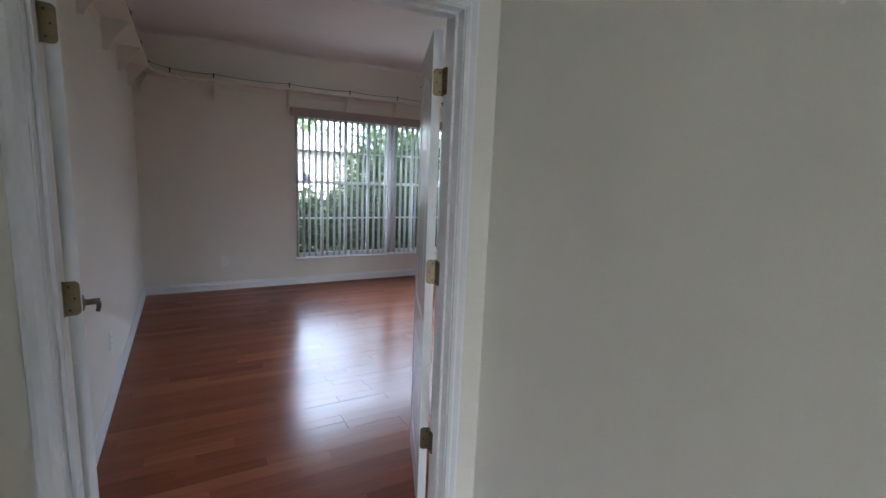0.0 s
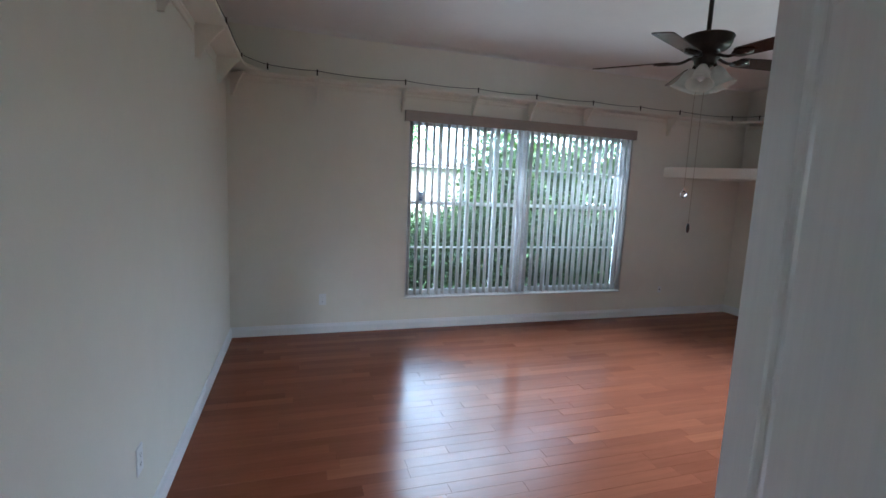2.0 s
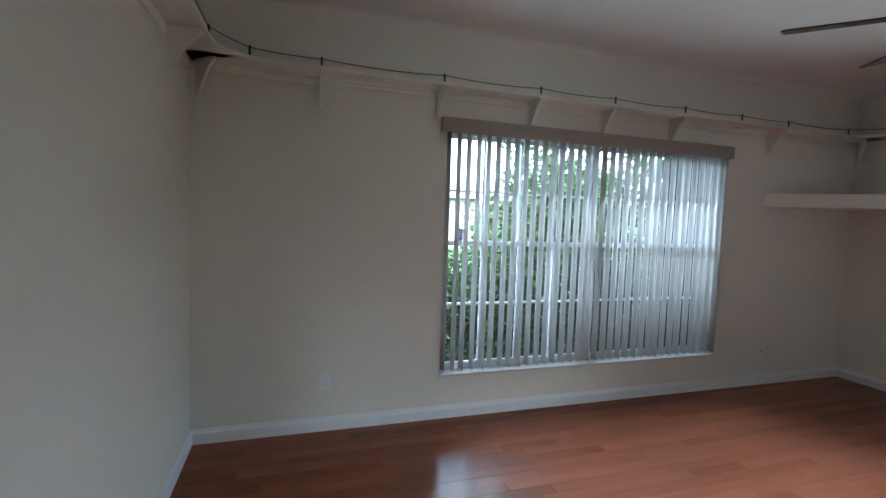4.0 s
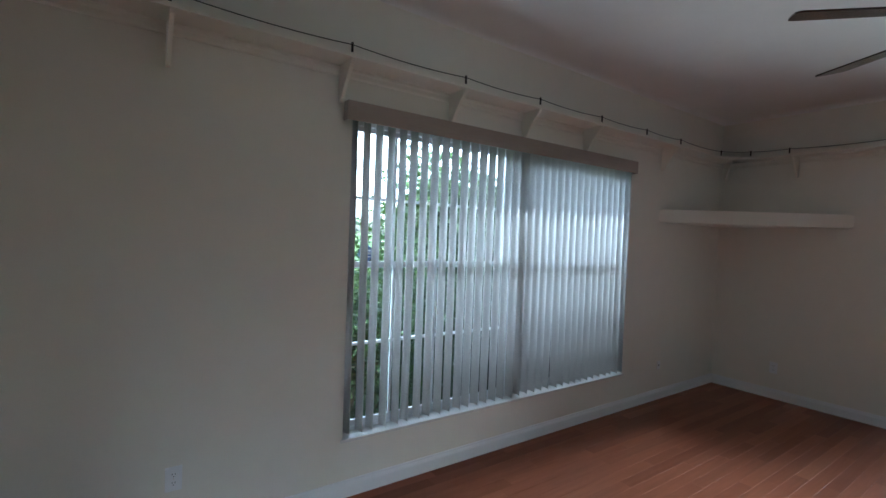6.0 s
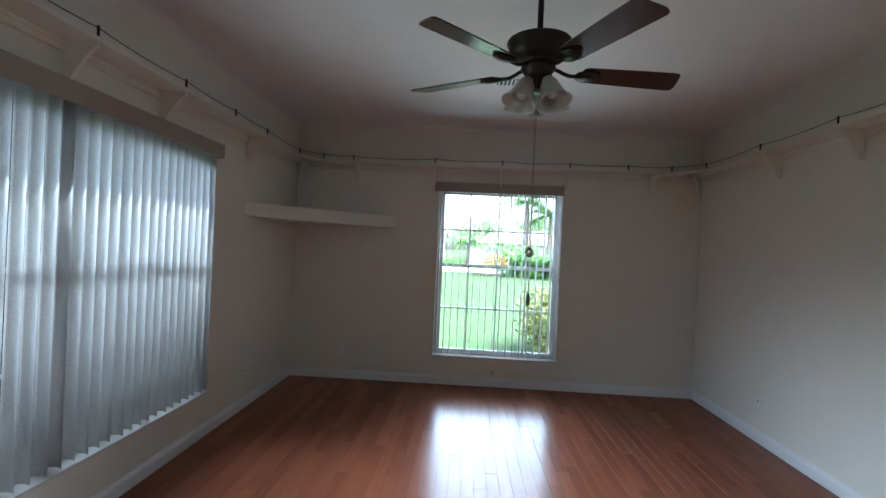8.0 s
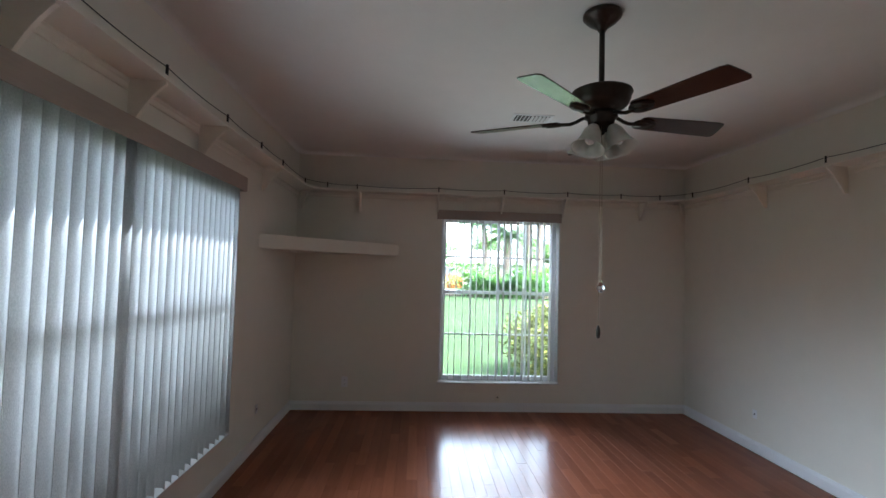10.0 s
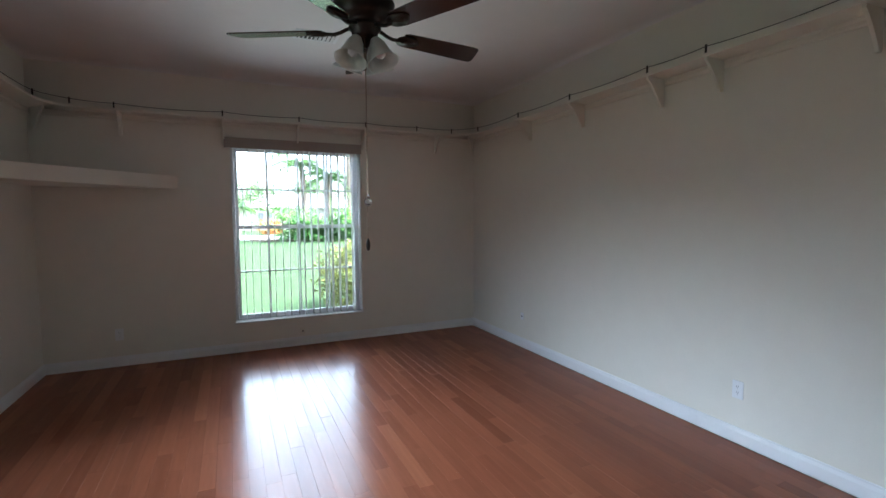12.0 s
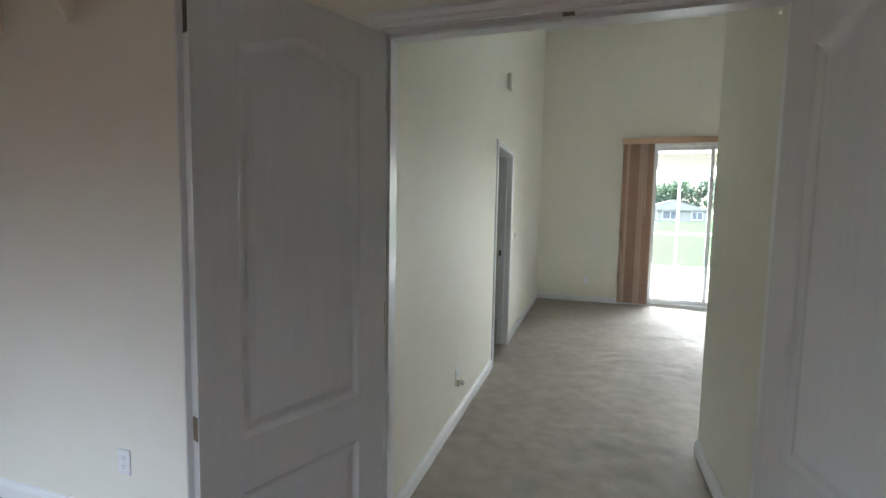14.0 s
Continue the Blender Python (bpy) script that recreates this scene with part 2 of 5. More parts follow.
grass_p.inputs["Roughness"].default_value, grass_p.inputs["Specular IOR Level"].default_value = 1.0, 0.0
bump(grass_t, grass_p, noise_tex(grass_t, gv, 60, 5), 0.8, 0.03)
concrete = plain("pale_concrete", (0.36, 0.35, 0.33), 0.85, grain=30, vary=0.08, relief=0.3, dist=0.003)
asphalt = plain("weathered_asphalt", (0.20, 0.20, 0.195), 0.9, grain=40, vary=0.1, relief=0.3, dist=0.004)
mulch = plain("brown_mulch", (0.10, 0.07, 0.05), 0.95, grain=30, vary=0.35, relief=0.9, dist=0.03)
stucco = plain("pale_stucco", (0.17, 0.16, 0.14), 0.9, grain=40, vary=0.04, relief=0.3, dist=0.004)
patio_paint = plain("weathered_white_patio_paint", (0.27, 0.255, 0.235), 0.6, grain=20, vary=0.05, relief=0.05)
roof_tile = plain("pale_grey_roof_tile", (0.105, 0.10, 0.095), 0.8, grain=14, vary=0.12, relief=0.5, dist=0.02)
dark_glass = plain("dark_house_glass", (0.06, 0.065, 0.07), 0.5, grain=6, vary=0.2, relief=0)
blind_pink = plain("rose_beige_blind", (0.42, 0.27, 0.20), 0.55, grain=120, vary=0.12, relief=0.1, stretch=(1, 1, 0.2))
blind_light = plain("pale_peach_blind", (0.56, 0.42, 0.33), 0.55, grain=120, vary=0.1, relief=0.1, stretch=(1, 1, 0.2))


# ---------------------------------------------------------------- building helpers
def mesh_of(name, bm, mat, smooth=False):
    me = bpy.data.meshes.new(name)
    bm.to_mesh(me)
    bm.free()
    me.materials.append(mat)
    if smooth:
        me.polygons.foreach_set("use_smooth", [True] * len(me.polygons))
    return me


def part(name, bm, mat, parent=None, label="", smooth=False):
    """Links a bmesh as one mesh object, under a thing or a part."""
    ob = new(name, mesh_of(name, bm, mat, smooth))
    if parent:
        ob.parent = parent
    if label:
        ob["label"] = label
    return ob


def thing(name, label, category, m=None, group="", kind=""):
    ob = new(name)
    ob.empty_display_size = 0.1
    ob.matrix_basis = m or Matrix()
    return tagged(ob, label, category, group, kind)


def box(bm, x0, x1, y0, y1, z0, z1, bevel=0.0):
    vs = [bm.verts.new((x, y, z)) for x in (x0, x1) for y in (y0, y1) for z in (z0, z1)]
    fs = [bm.faces.new([vs[i] for i in q]) for q in ((0, 1, 3, 2), (4, 6, 7, 5), (0, 4, 5, 1), (2, 3, 7, 6), (0, 2, 6, 4), (1, 5, 7, 3))]
    if bevel:
        es = list({e for f in fs for e in f.edges})
        bmesh.ops.bevel(bm, geom=es, offset=bevel, segments=2, affect="EDGES", profile=0.5)
    return bm


def boxes(*dims, bevel=0.0):
    bm = bmesh.new()
    for d in dims:
        box(bm, *d, bevel=bevel)
    return bm


def lathe(profile, n=24, bm=None, m=None):
    """A turned shape: profile of (radius, z)."""
    bm = bm or bmesh.new()
    rings = []
    for r, z in profile:
        rings.append([bm.verts.new((m or Matrix()) @ Vector((r * math.cos(2 * math.pi * k / n), r * math.sin(2 * math.pi * k / n), z))) for k in range(n)])
    for a, b in zip(rings, rings[1:]):
        for k in range(n):
            bm.faces.new((a[k], a[(k + 1) % n], b[(k + 1) % n], b[k]))
    for ring, flip in ((rings[0], True), (rings[-1], False)):
        bm.faces.new(ring[::-1] if flip else ring)
    return bm


def tube(points, radius, n=8, bm=None, taper=1.0):
    """A round bar along points."""
    bm = bm or bmesh.new()
    pts = [Vector(p) for p in points]
    rings = []
    for i, p in enumerate(pts):
        d = (pts[min(i + 1, len(pts) - 1)] - pts[max(i - 1, 0)]).normalized()
        a = d.orthogonal().normalized() if i == 0 else (prev - d * prev.dot(d)).normalized()
        prev, b = a, d.cross(a)
        r = radius * (1 + (taper - 1) * i / max(1, len(pts) - 1))
        rings.append([bm.verts.new(p + (a * math.cos(2 * math.pi * k / n) + b * math.sin(2 * math.pi * k / n)) * r) for k in range(n)])
    for r0, r1 in zip(rings, rings[1:]):
        for k in range(n):
            bm.faces.new((r0[k], r0[(k + 1) % n], r1[(k + 1) % n], r1[k]))
    bm.faces.new(rings[0][::-1]), bm.faces.new(rings[-1])
    return bm


def prism(outline, z0, z1, bm=None, m=None):
    """An upright block over an outline of (x, y)."""
    bm = bm or bmesh.new()
    m = m or Matrix()
    lo = [bm.verts.new(m @ Vector((x, y, z0))) for x, y in outline]
    hi = [bm.verts.new(m @ Vector((x, y, z1))) for x, y in outline]
    n = len(outline)
    bm.faces.new(lo[::-1]), bm.faces.new(hi)
    for k in range(n):
        bm.faces.new((lo[k], lo[(k + 1) % n], hi[(k + 1) % n], hi[k]))
    bmesh.ops.recalc_face_normals(bm, faces=bm.faces[:])
    return bm


def sweep(profile, path, bm=None, up=Vector((0, 0, 1))):
    """A moulding: profile of (out, up) carried along a level path, mitred; out is to the path's left."""
    bm = bm or bmesh.new()
    pts = [Vector((x, y, z)) for x, y, z in path]
    rings = []
    for i, p in enumerate(pts):
        d0 = (p - pts[i - 1]).normalized() if i else (pts[1] - p).normalized()
        d1 = (pts[i + 1] - p).normalized() if i + 1 < len(pts) else d0
        n0, n1 = up.cross(d0), up.cross(d1)
        k = (n0 + n1).normalized()
        k = k / max(0.3, k.dot(n0))
        rings.append([bm.verts.new(p + k * o + up * u) for o, u in profile])
    n = len(profile)
    for a, b in zip(rings, rings[1:]):
        for k in range(n):
            bm.faces.new((a[k], a[(k + 1) % n], b[(k + 1) % n], b[k]))
    bm.faces.new(rings[0]), bm.faces.new(rings[-1][::-1])
    bmesh.ops.recalc_face_normals(bm, faces=bm.faces[:])
    return bm


def structure(name, bm, mat, label):
    return tagged(part(name, bm, mat), label, name.split("_")[0], kind="structure")


# ---------------------------------------------------------------- walls, floors, ceilings
WN = (1.29, 3.985, 0.325, 2.19)     # opening of the wide window
WE = (3.222, 4.600, 0.31, 2.21)     # opening of the narrow window, along y
structure("wall_north", boxes((-0.593, WN[0], N, N + 0.2, GROUND, CEIL + 0.1), (WN[1], E + 0.2, N, N + 0.2, GROUND, CEIL + 0.1), (WN[0], WN[1], N, N + 0.2, GROUND, WN[2]), (WN[0], WN[1], N, N + 0.2, WN[3], CEIL + 0.1)), wall_paint, "cream painted wall with a wide window")
structure("wall_east", boxes((E, E + 0.2, 1.603, WE[0], GROUND, CEIL + 0.1), (E, E + 0.2, WE[1], N, GROUND, CEIL + 0.1), (E, E + 0.2, WE[0], WE[1], GROUND, WE[2]), (E, E + 0.2, WE[0], WE[1], WE[3], CEIL + 0.1)), wall_paint, "cream painted wall with a narrow window")
structure("wall_west", boxes((W - 0.2, W, 1.603, N, GROUND, CEIL + 0.1)), wall_paint, "plain cream painted wall")
structure("wall_south", boxes((W - 0.2, DOOR_L, 1.603, S, GROUND, 4.6), (DOOR_R, E, 1.603, S, GROUND, 4.6), (DOOR_L, DOOR_R, 1.603, S, DOOR_H, 4.6)), wall_paint, "cream painted wall with a double doorway")
HD = (-1.88, -1.06, 2.09)           # doorway in the passage wall, along y
structure("wall_passage", boxes((HALL_E, HALL_E + 0.12, FAR, HD[0], 0, 4.6), (HALL_E, HALL_E + 0.12, HD[1], 1.603, 0, 4.6), (HALL_E, HALL_E + 0.12, HD[0], HD[1], HD[2], 4.6)), living_paint, "tall cream wall of the passage with a doorway")
structure("wall_passage_side", boxes((HALL_W - 0.12, HALL_W, HALL_END, 1.603, 0, 4.6)), living_paint, "short cream wall beside the double door")
structure("wall_living_north", boxes((-6.0, HALL_W - 0.12, HALL_END, HALL_END + 0.12, 0, 4.6)), living_paint, "plain cream living room wall")
structure("wall_living_west", boxes((-6.2, -6.0, FAR - 0.2, HALL_END + 0.12, GROUND, 4.6)), living_paint, "plain cream living room wall")
SL = (-2.55, -0.63, 2.60)           # opening of the sliding door, along x
structure("wall_living_south", boxes((-6.0, SL[0], FAR - 0.2, FAR, GROUND, 4.6), (SL[1], 3.0, FAR - 0.2, FAR, GROUND, 4.6), (SL[0], SL[1], FAR - 0.2, FAR, SL[2], 4.6)), living_paint, "tall cream wall with a sliding glass door")
# Unseen shell, added to keep sky light from leaking in behind the doorway.
structure("wall_side_room", boxes((2.9, 3.0, FAR, 1.603, 0, 2.6), (HALL_E + 0.12, 2.9, -3.2, -3.1, 0, 2.6), (HALL_E + 0.12, 2.9, 0.4, 0.5, 0, 2.6)), living_paint, "plain unseen walls added to close the side room")
structure("ceiling_side_room", boxes((HALL_E + 0.12, 3.0, FAR, 1.603, 2.6, 2.7)), ceiling_paint, "white unseen ceiling added to close the side room")
structure("ceiling_living", boxes((-6.2, HALL_E + 0.12, FAR - 0.2, 1.603, HIGH, HIGH + 0.15)), ceiling_paint, "high white living room ceiling")


def room_ceiling():
    """Flat ceiling that meets the walls in a soft plaster cove."""
    bm = bmesh.new()
    r, steps = 0.06, 8
    rings = []
    for k in range(steps + 1):
        a = math.pi / 2 * k / steps
        o, z = -0.004 + r * (1 - math.cos(a)), CEIL - r + r * math.sin(a)
        rings.append([bm.verts.new(p) for p in ((W + o, S + o, z), (E - o, S + o, z), (E - o, N - o, z), (W + o, N - o, z))])
    for a, b in zip(rings, rings[1:]):
        for k in range(4):
            f = bm.faces.new((a[k], b[k], b[(k + 1) % 4], a[(k + 1) % 4]))
            f.smooth = True
    f = bm.faces.new(rings[-1][::-1])
    f.smooth = True
    box(bm, W - 0.05, E + 0.05, S - 0.05, N + 0.05, CEIL + 0.005, CEIL + 0.095)
    return bm


structure("ceiling", room_ceiling(), ceiling_paint, "flat white plaster ceiling with soft rounded edges")
# Unseen roof slab added over the room, without eaves that would block the sky.
roof = structure("roof", boxes((W - 0.2, E + 0.22, 1.65, N + 0.22, CEIL + 0.13, CEIL + 0.3)), roof_tile, "low grey tiled roof slab, unseen, added above the room")
floor = structure("floor", boxes((W, E, S, N, GROUND, -0.012), (DOOR_L, DOOR_R, 1.66, S, GROUND, -0.012)), subfloor_mat, "reddish cherry strip wood floor with a glossy finish")


def carpet_rise(x, y):
    """Slack pile: broad swells and short crooked wrinkles."""
    w = noise.noise((x * 1.4, y * 1.4, 3.0))
    ridge = 1 - abs(noise.noise((x * 2.6 + 0.8 * w, y * 5.2 + 1.2 * w, 7.0))) * 3.2
    return 0.005 * noise.noise((x * 2, y * 2, 0)) + 0.010 * max(0.0, ridge) * max(0.0, 0.5 + w)


def carpet_floor():
    bm = bmesh.new()
    nx, ny = 190, 170
    x0, x1, y0, y1 = -6.0, HALL_E, FAR, 1.66
    grid = [[bm.verts.new((x0 + (x1 - x0) * i / nx, y0 + (y1 - y0) * j / ny, carpet_rise(i * 0.0378, j * 0.0384))) for i in range(nx + 1)] for j in range(ny + 1)]
    for j in range(ny):
        for i in range(nx):
            f = bm.faces.new((grid[j][i], grid[j][i + 1], grid[j + 1][i + 1], grid[j + 1][i]))
            f.smooth = True
    box(bm, -6.2, 3.0, FAR - 0.2, 1.6, GROUND, -0.02)
    box(bm, HALL_E, 3.0, FAR, 1.6, -0.02, -0.004)
    return bm


structure("floor_carpet", carpet_floor(), carpet, "worn beige cut-pile carpet")

# baseboards
BASE = ((0, 0), (0.015, 0), (0.015, 0.068), (0.011, 0.080), (0.008, 0.085), (0.006, 0.097), (0, 0.098))
CAS = 0.058
tagged(part("baseboard", sweep(BASE, [(DOOR_R + CAS, S, 0), (E, S, 0), (E, N, 0), (W, N, 0), (W, S + 0.012, 0)]), trim_paint), "white painted moulded baseboard", "baseboard", kind="structure")
for pts in ([(HALL_E, HD[1] + 0.06, 0), (HALL_E, 1.59, 0)], [(HALL_E, FAR, 0), (HALL_E, HD[0] - 0.06, 0)], [(SL[1] + 0.06, FAR, 0), (HALL_E, FAR, 0)],
            [(HALL_W, 1.59, 0), (HALL_W, HALL_END, 0), (-6.0, HALL_END, 0)]):
    tagged(part("baseboard", sweep(BASE, pts), trim_paint), "white painted moulded baseboard", "baseboard", kind="structure")

# ---------------------------------------------------------------- double door
CASING = ((0, 0), (0.012, 0), (0.016, 0.012), (0.013, 0.022), (0.017, 0.04), (0.014, 0.052), (0.0, 0.058))


def casing(name, x0, x1, z1, y, side, parent, fold=1.0):
    """Moulded architrave on one face of an opening along x; side 1: faces +y."""
    bm = bmesh.new()
    prof = [(o, u) for o, u in CASING]
    rings = []
    for k, (px, pz, ox, oz) in enumerate(((x0, 0, -1, 0), (x0, z1, -1, 1), (x1, z1, 1, 1), (x1, 0, 1, 0))):
        rings.append([bm.verts.new((px + ox * u * (fold if k < 2 else 1), y + side * o, pz + oz * u)) for o, u in prof])
    n = len(prof)
    for a, b in zip(rings, rings[1:]):
        for k in range(n):
            bm.faces.new((a[k], a[(k + 1) % n], b[(k + 1) % n], b[k]))
    bm.faces.new(rings[0]), bm.faces.new(rings[-1])
    bmesh.ops.recalc_face_normals(bm, faces=bm.faces[:])
    return part(name, bm, trim_paint, parent)


frame_1 = thing("door_1", "white painted frame of the double doorway", "door frame", kind="structure")
JL, JR, JH = DOOR_L + 0.018, DOOR_R - 0.018, DOOR_H - 0.018
part("jamb", boxes((DOOR_L, JL, 1.6, 1.726, 0, DOOR_H), bevel=0.001), trim_paint, frame_1)
part("jamb", boxes((JR, DOOR_R, 1.6, 1.726, 0, DOOR_H), bevel=0.001), trim_paint, frame_1)
part("head_jamb", boxes((JL, JR, 1.6, 1.726, JH, DOOR_H), bevel=0.001), trim_paint, frame_1)
part("stop", boxes((JL, JL + 0.011, 1.642, 1.684, 0, JH), (JR - 0.011, JR, 1.642, 1.684, 0, JH), (JL + 0.011, JR - 0.011, 1.642, 1.684, JH - 0.011, JH), bevel=0.001), trim_paint, frame_1)
casing("casing", JL - 0.004, JR + 0.004, JH + 0.004, S, 1, frame_1)
casing("casing", JL - 0.004, JR + 0.004, JH + 0.004, 1.603, -1, frame_1)
part("catch_strike", boxes((0.3225, 0.3575, 1.692, 1.716, JH - 0.003, JH + 0.002), bevel=0.001), brass, frame_1, "antique brass catch plate")


def door_loop(x0, x1, z0, z1, inset, arch):
    """Outline of a panel, its top an eyebrow arch of that rise."""
    a, b, lo, hi = x0 + inset, x1 - inset, z0 + inset, z1 - inset
    pts = [(a, lo), (b, lo)]
    if arch:
        for k in range(17):
            s = k / 16
            pts.append((b + (a - b) * s, hi - arch + arch * (0.5 - 0.5 * math.cos(2 * math.pi * s))))
    else:
        pts += [(b, hi), (a, hi)]
    return pts


def leaf_mesh(width, height, thick):
    """A moulded two-panel leaf: width along x, thickness along y from 0."""
    bm = bmesh.new()
    st = 0.108
    panels = ((st, width - st, 0.862, height - 0.105, 0.055), (st, width - st, 0.16, 0.715, 0.0))
    for y, s in ((0, 1), (thick, -1)):
        outer = [bm.verts.new((x, y, z)) for x, z in ((0, 0), (width, 0), (width, height), (0, height))]
        edges = [bm.edges.new((outer[k], outer[(k + 1) % 4])) for k in range(4)]
        for x0, x1, z0, z1, arch in panels:
            loops = []
            for inset, depth in ((0, 0), (0.006, 0.004), (0.016, 0.0075), (0.024, 0.0075), (0.046, 0.0015)):
                loops.append([bm.verts.new((x, y + s * depth, z)) for x, z in door_loop(x0, x1, z0, z1, inset, arch)])
            n = len(loops[0])
            edges += [bm.edges.new((loops[0][k], loops[0][(k + 1) % n])) for k in range(n)]
            for a, b in zip(loops, loops[1:]):
                for k in range(n):
                    bm.faces.new((a[k], a[(k + 1) % n], b[(k + 1) % n], b[k]))
            bm.faces.new(loops[-1])
        bmesh.ops.triangle_fill(bm, use_beauty=True, edges=edges)
    c = [[bm.verts.new((x, y, z)) for x, z in ((0, 0), (width, 0), (width, height), (0, height))] for y in (0, thick)]
    for k in range(4):
        bm.faces.new((c[0][k], c[0][(k + 1) % 4], c[1][(k + 1) % 4], c[1][k]))
    bmesh.ops.remove_doubles(bm, verts=bm.verts[:], dist=0.0001)
    bmesh.ops.recalc_face_normals(bm, faces=bm.faces[:])
    return bm


def rounded_plate(w, h, t, r=0.014, n=4):
    """A plate in x and z with rounded corners on its free side, t thick in y."""
    pts = [(0, -h / 2)]
    for cx, cz, a0 in ((w - r, -h / 2 + r, -90), (w - r, h / 2 - r, 0)):
        for k in range(n + 1):
            a = radians(a0 + 90 * k / n)
            pts.append((cx + r * math.cos(a), cz + r * math.sin(a)))
    pts.append((0, h / 2))
    return prism(pts, 0, t, m=pose(0, 0, 0, 90, 0, 0))


def door_leaf(label, px, angle, mirror):
    """A leaf hung at the pin (px, 1.742), opened so that it points along angle; mirror 1: its passage face lies to its left."""
    leaf = thing("door_leaf", label, "door", pose(px, 1.742, 0.012, 0, 0, angle), group="double door leaves")
    width, height, thick = 0.606, 2.03, 0.035
    bm = leaf_mesh(width, height, thick)
    y0 = 0.012 if mirror > 0 else -0.012 - thick
    bmesh.ops.translate(bm, verts=bm.verts[:], vec=(0.006, y0, 0))
    part("slab", bm, door_skin, leaf)
    for z in (0.366, 1.10, 1.838):
        hinge = part("hinge", lathe([(0.0, -0.052), (0.0065, -0.052), (0.0065, 0.052), (0.0, 0.052)], 12), brass, leaf, "antique brass butt hinge")
        hinge.location = (0, 0, z)
        pl = rounded_plate(0.04, 0.1, 0.0022)
        bmesh.ops.rotate(pl, verts=pl.verts[:], matrix=Matrix.Rotation(radians(90 * mirror), 3, "Z"))
        bmesh.ops.translate(pl, verts=pl.verts[:], vec=(0.0045, 0.004 * mirror, 0))
        part("hinge_leaf", pl, brass, hinge)
        pj = rounded_plate(0.04, 0.1, 0.0022)
        base = Matrix.Rotation(radians(-90 - angle), 3, "Z")
        bmesh.ops.rotate(pj, verts=pj.verts[:], matrix=base)
        bmesh.ops.translate(pj, verts=pj.verts[:], vec=base @ Vector((0.004, 0.0066 if mirror < 0 else -0.0101, 0)))
        part("hinge_leaf", pj, brass, hinge)
        for sz in (-0.034, 0.0, 0.034):
            screw = lathe([(0, -0.0008), (0.0042, -0.0008), (0.0036, 0.0012), (0, 0.0012)], 10, m=pose(0.0025, (0.014 + 0.012 * (sz == 0)) * mirror + 0.004 * mirror, sz, 0, -90, 0))
            part("screw", screw, dark_metal, hinge)
            spot = base @ Vector((0.018 + 0.012 * (sz == 0), 0.0066 if mirror < 0 else -0.0123, 0))
            way = base @ Vector((0, 1 if mirror < 0 else -1, 0))
            part("screw", lathe([(0, -0.0008), (0.0042, -0.0008), (0.0036, 0.0012), (0, 0.0012)], 10, m=Matrix.Translation((spot.x, spot.y, sz)) @ way.to_track_quat("Z", "Y").to_matrix().to_4x4()), dark_metal, hinge)
    return leaf, width, y0, thick


leaf_e, LWID, ly, lth = door_leaf("white moulded two-panel door leaf standing open into the room", JR + 0.010, 68.0, 1)
part("edge_plate", boxes((0.006 + LWID - 0.001, 0.006 + LWID + 0.002, ly + 0.006, ly + lth - 0.006, 0.895, 0.955), bevel=0.0008), brass, leaf_e, "antique brass latch strike")
part("flush_bolt", boxes((0.006 + LWID - 0.001, 0.006 + LWID + 0.002, ly + 0.008, ly + lth - 0.008, 1.86, 2.028), bevel=0.0008), dark_metal, leaf_e, "dark flush bolt in the edge")
part("astragal", boxes((0.006 + LWID - 0.018, 0.006 + LWID + 0.014, ly - 0.009, ly - 0.0005, 0.0, 2.03), bevel=0.002), door_skin, leaf_e)
leaf_w, LWID, ly, lth = door_leaf("white two-panel door leaf with brass lever, open near the wall", JL - 0.004, 100, -1)
face = ly
lever = part("lever_handle", lathe([(0, 0), (0.032, 0), (0.033, 0.004), (0.029, 0.009), (0.014, 0.012), (0.0115, 0.02), (0.0125, 0.05), (0.012, 0.058), (0, 0.06)], 24, m=pose(LWID - 0.052, face, 0.948, 90, 0, 0)), brass, leaf_w, "antique brass lever handle", smooth=True)
part("lever_arm", tube([(LWID - 0.052, face - 0.042, 0.948), (LWID - 0.075, face - 0.05, 0.95), (LWID - 0.10, face - 0.053, 0.95), (LWID - 0.118, face - 0.052, 0.945), (LWID - 0.13, face - 0.05, 0.938), (LWID - 0.136, face - 0.047, 0.93)], 0.0095, 10, taper=0.75), brass, lever, smooth=True)

# doorway of the side room
frame_2 = thing("door_2", "white cased doorway in the passage wall", "door frame", kind="structure")
part("jamb", boxes((HALL_E - 0.002, HALL_E + 0.122, HD[0], HD[0] + 0.018, 0, HD[2]), (HALL_E - 0.002, HALL_E + 0.122, HD[1] - 0.018, HD[1], 0, HD[2]), (HALL_E - 0.002, HALL_E + 0.122, HD[0] + 0.018, HD[1] - 0.018, HD[2] - 0.018, HD[2]), bevel=0.001), trim_paint, frame_2)
part("stop", boxes((HALL_E + 0.045, HALL_E + 0.075, HD[0] + 0.018, HD[0] + 0.03, 0, HD[2] - 0.018), bevel=0.001), trim_paint, frame_2)
cas2 = casing("casing", HD[0] + 0.014, HD[1] - 0.014, HD[2] - 0.014, 0, 1, frame_2)
cas2.matrix_basis = Matrix.Translation((HALL_E, 0, 0)) @ Matrix(((0, -1, 0, 0), (1, 0, 0, 0), (0, 0, 1, 0), (0, 0, 0, 1)))
part("strike_plate", boxes((HALL_E + 0.085, HALL_E + 0.112, HD[0] + 0.017, HD[0] + 0.0205, 0.99, 1.05), bevel=0.0008), brass, frame_2, "small brass strike plate")
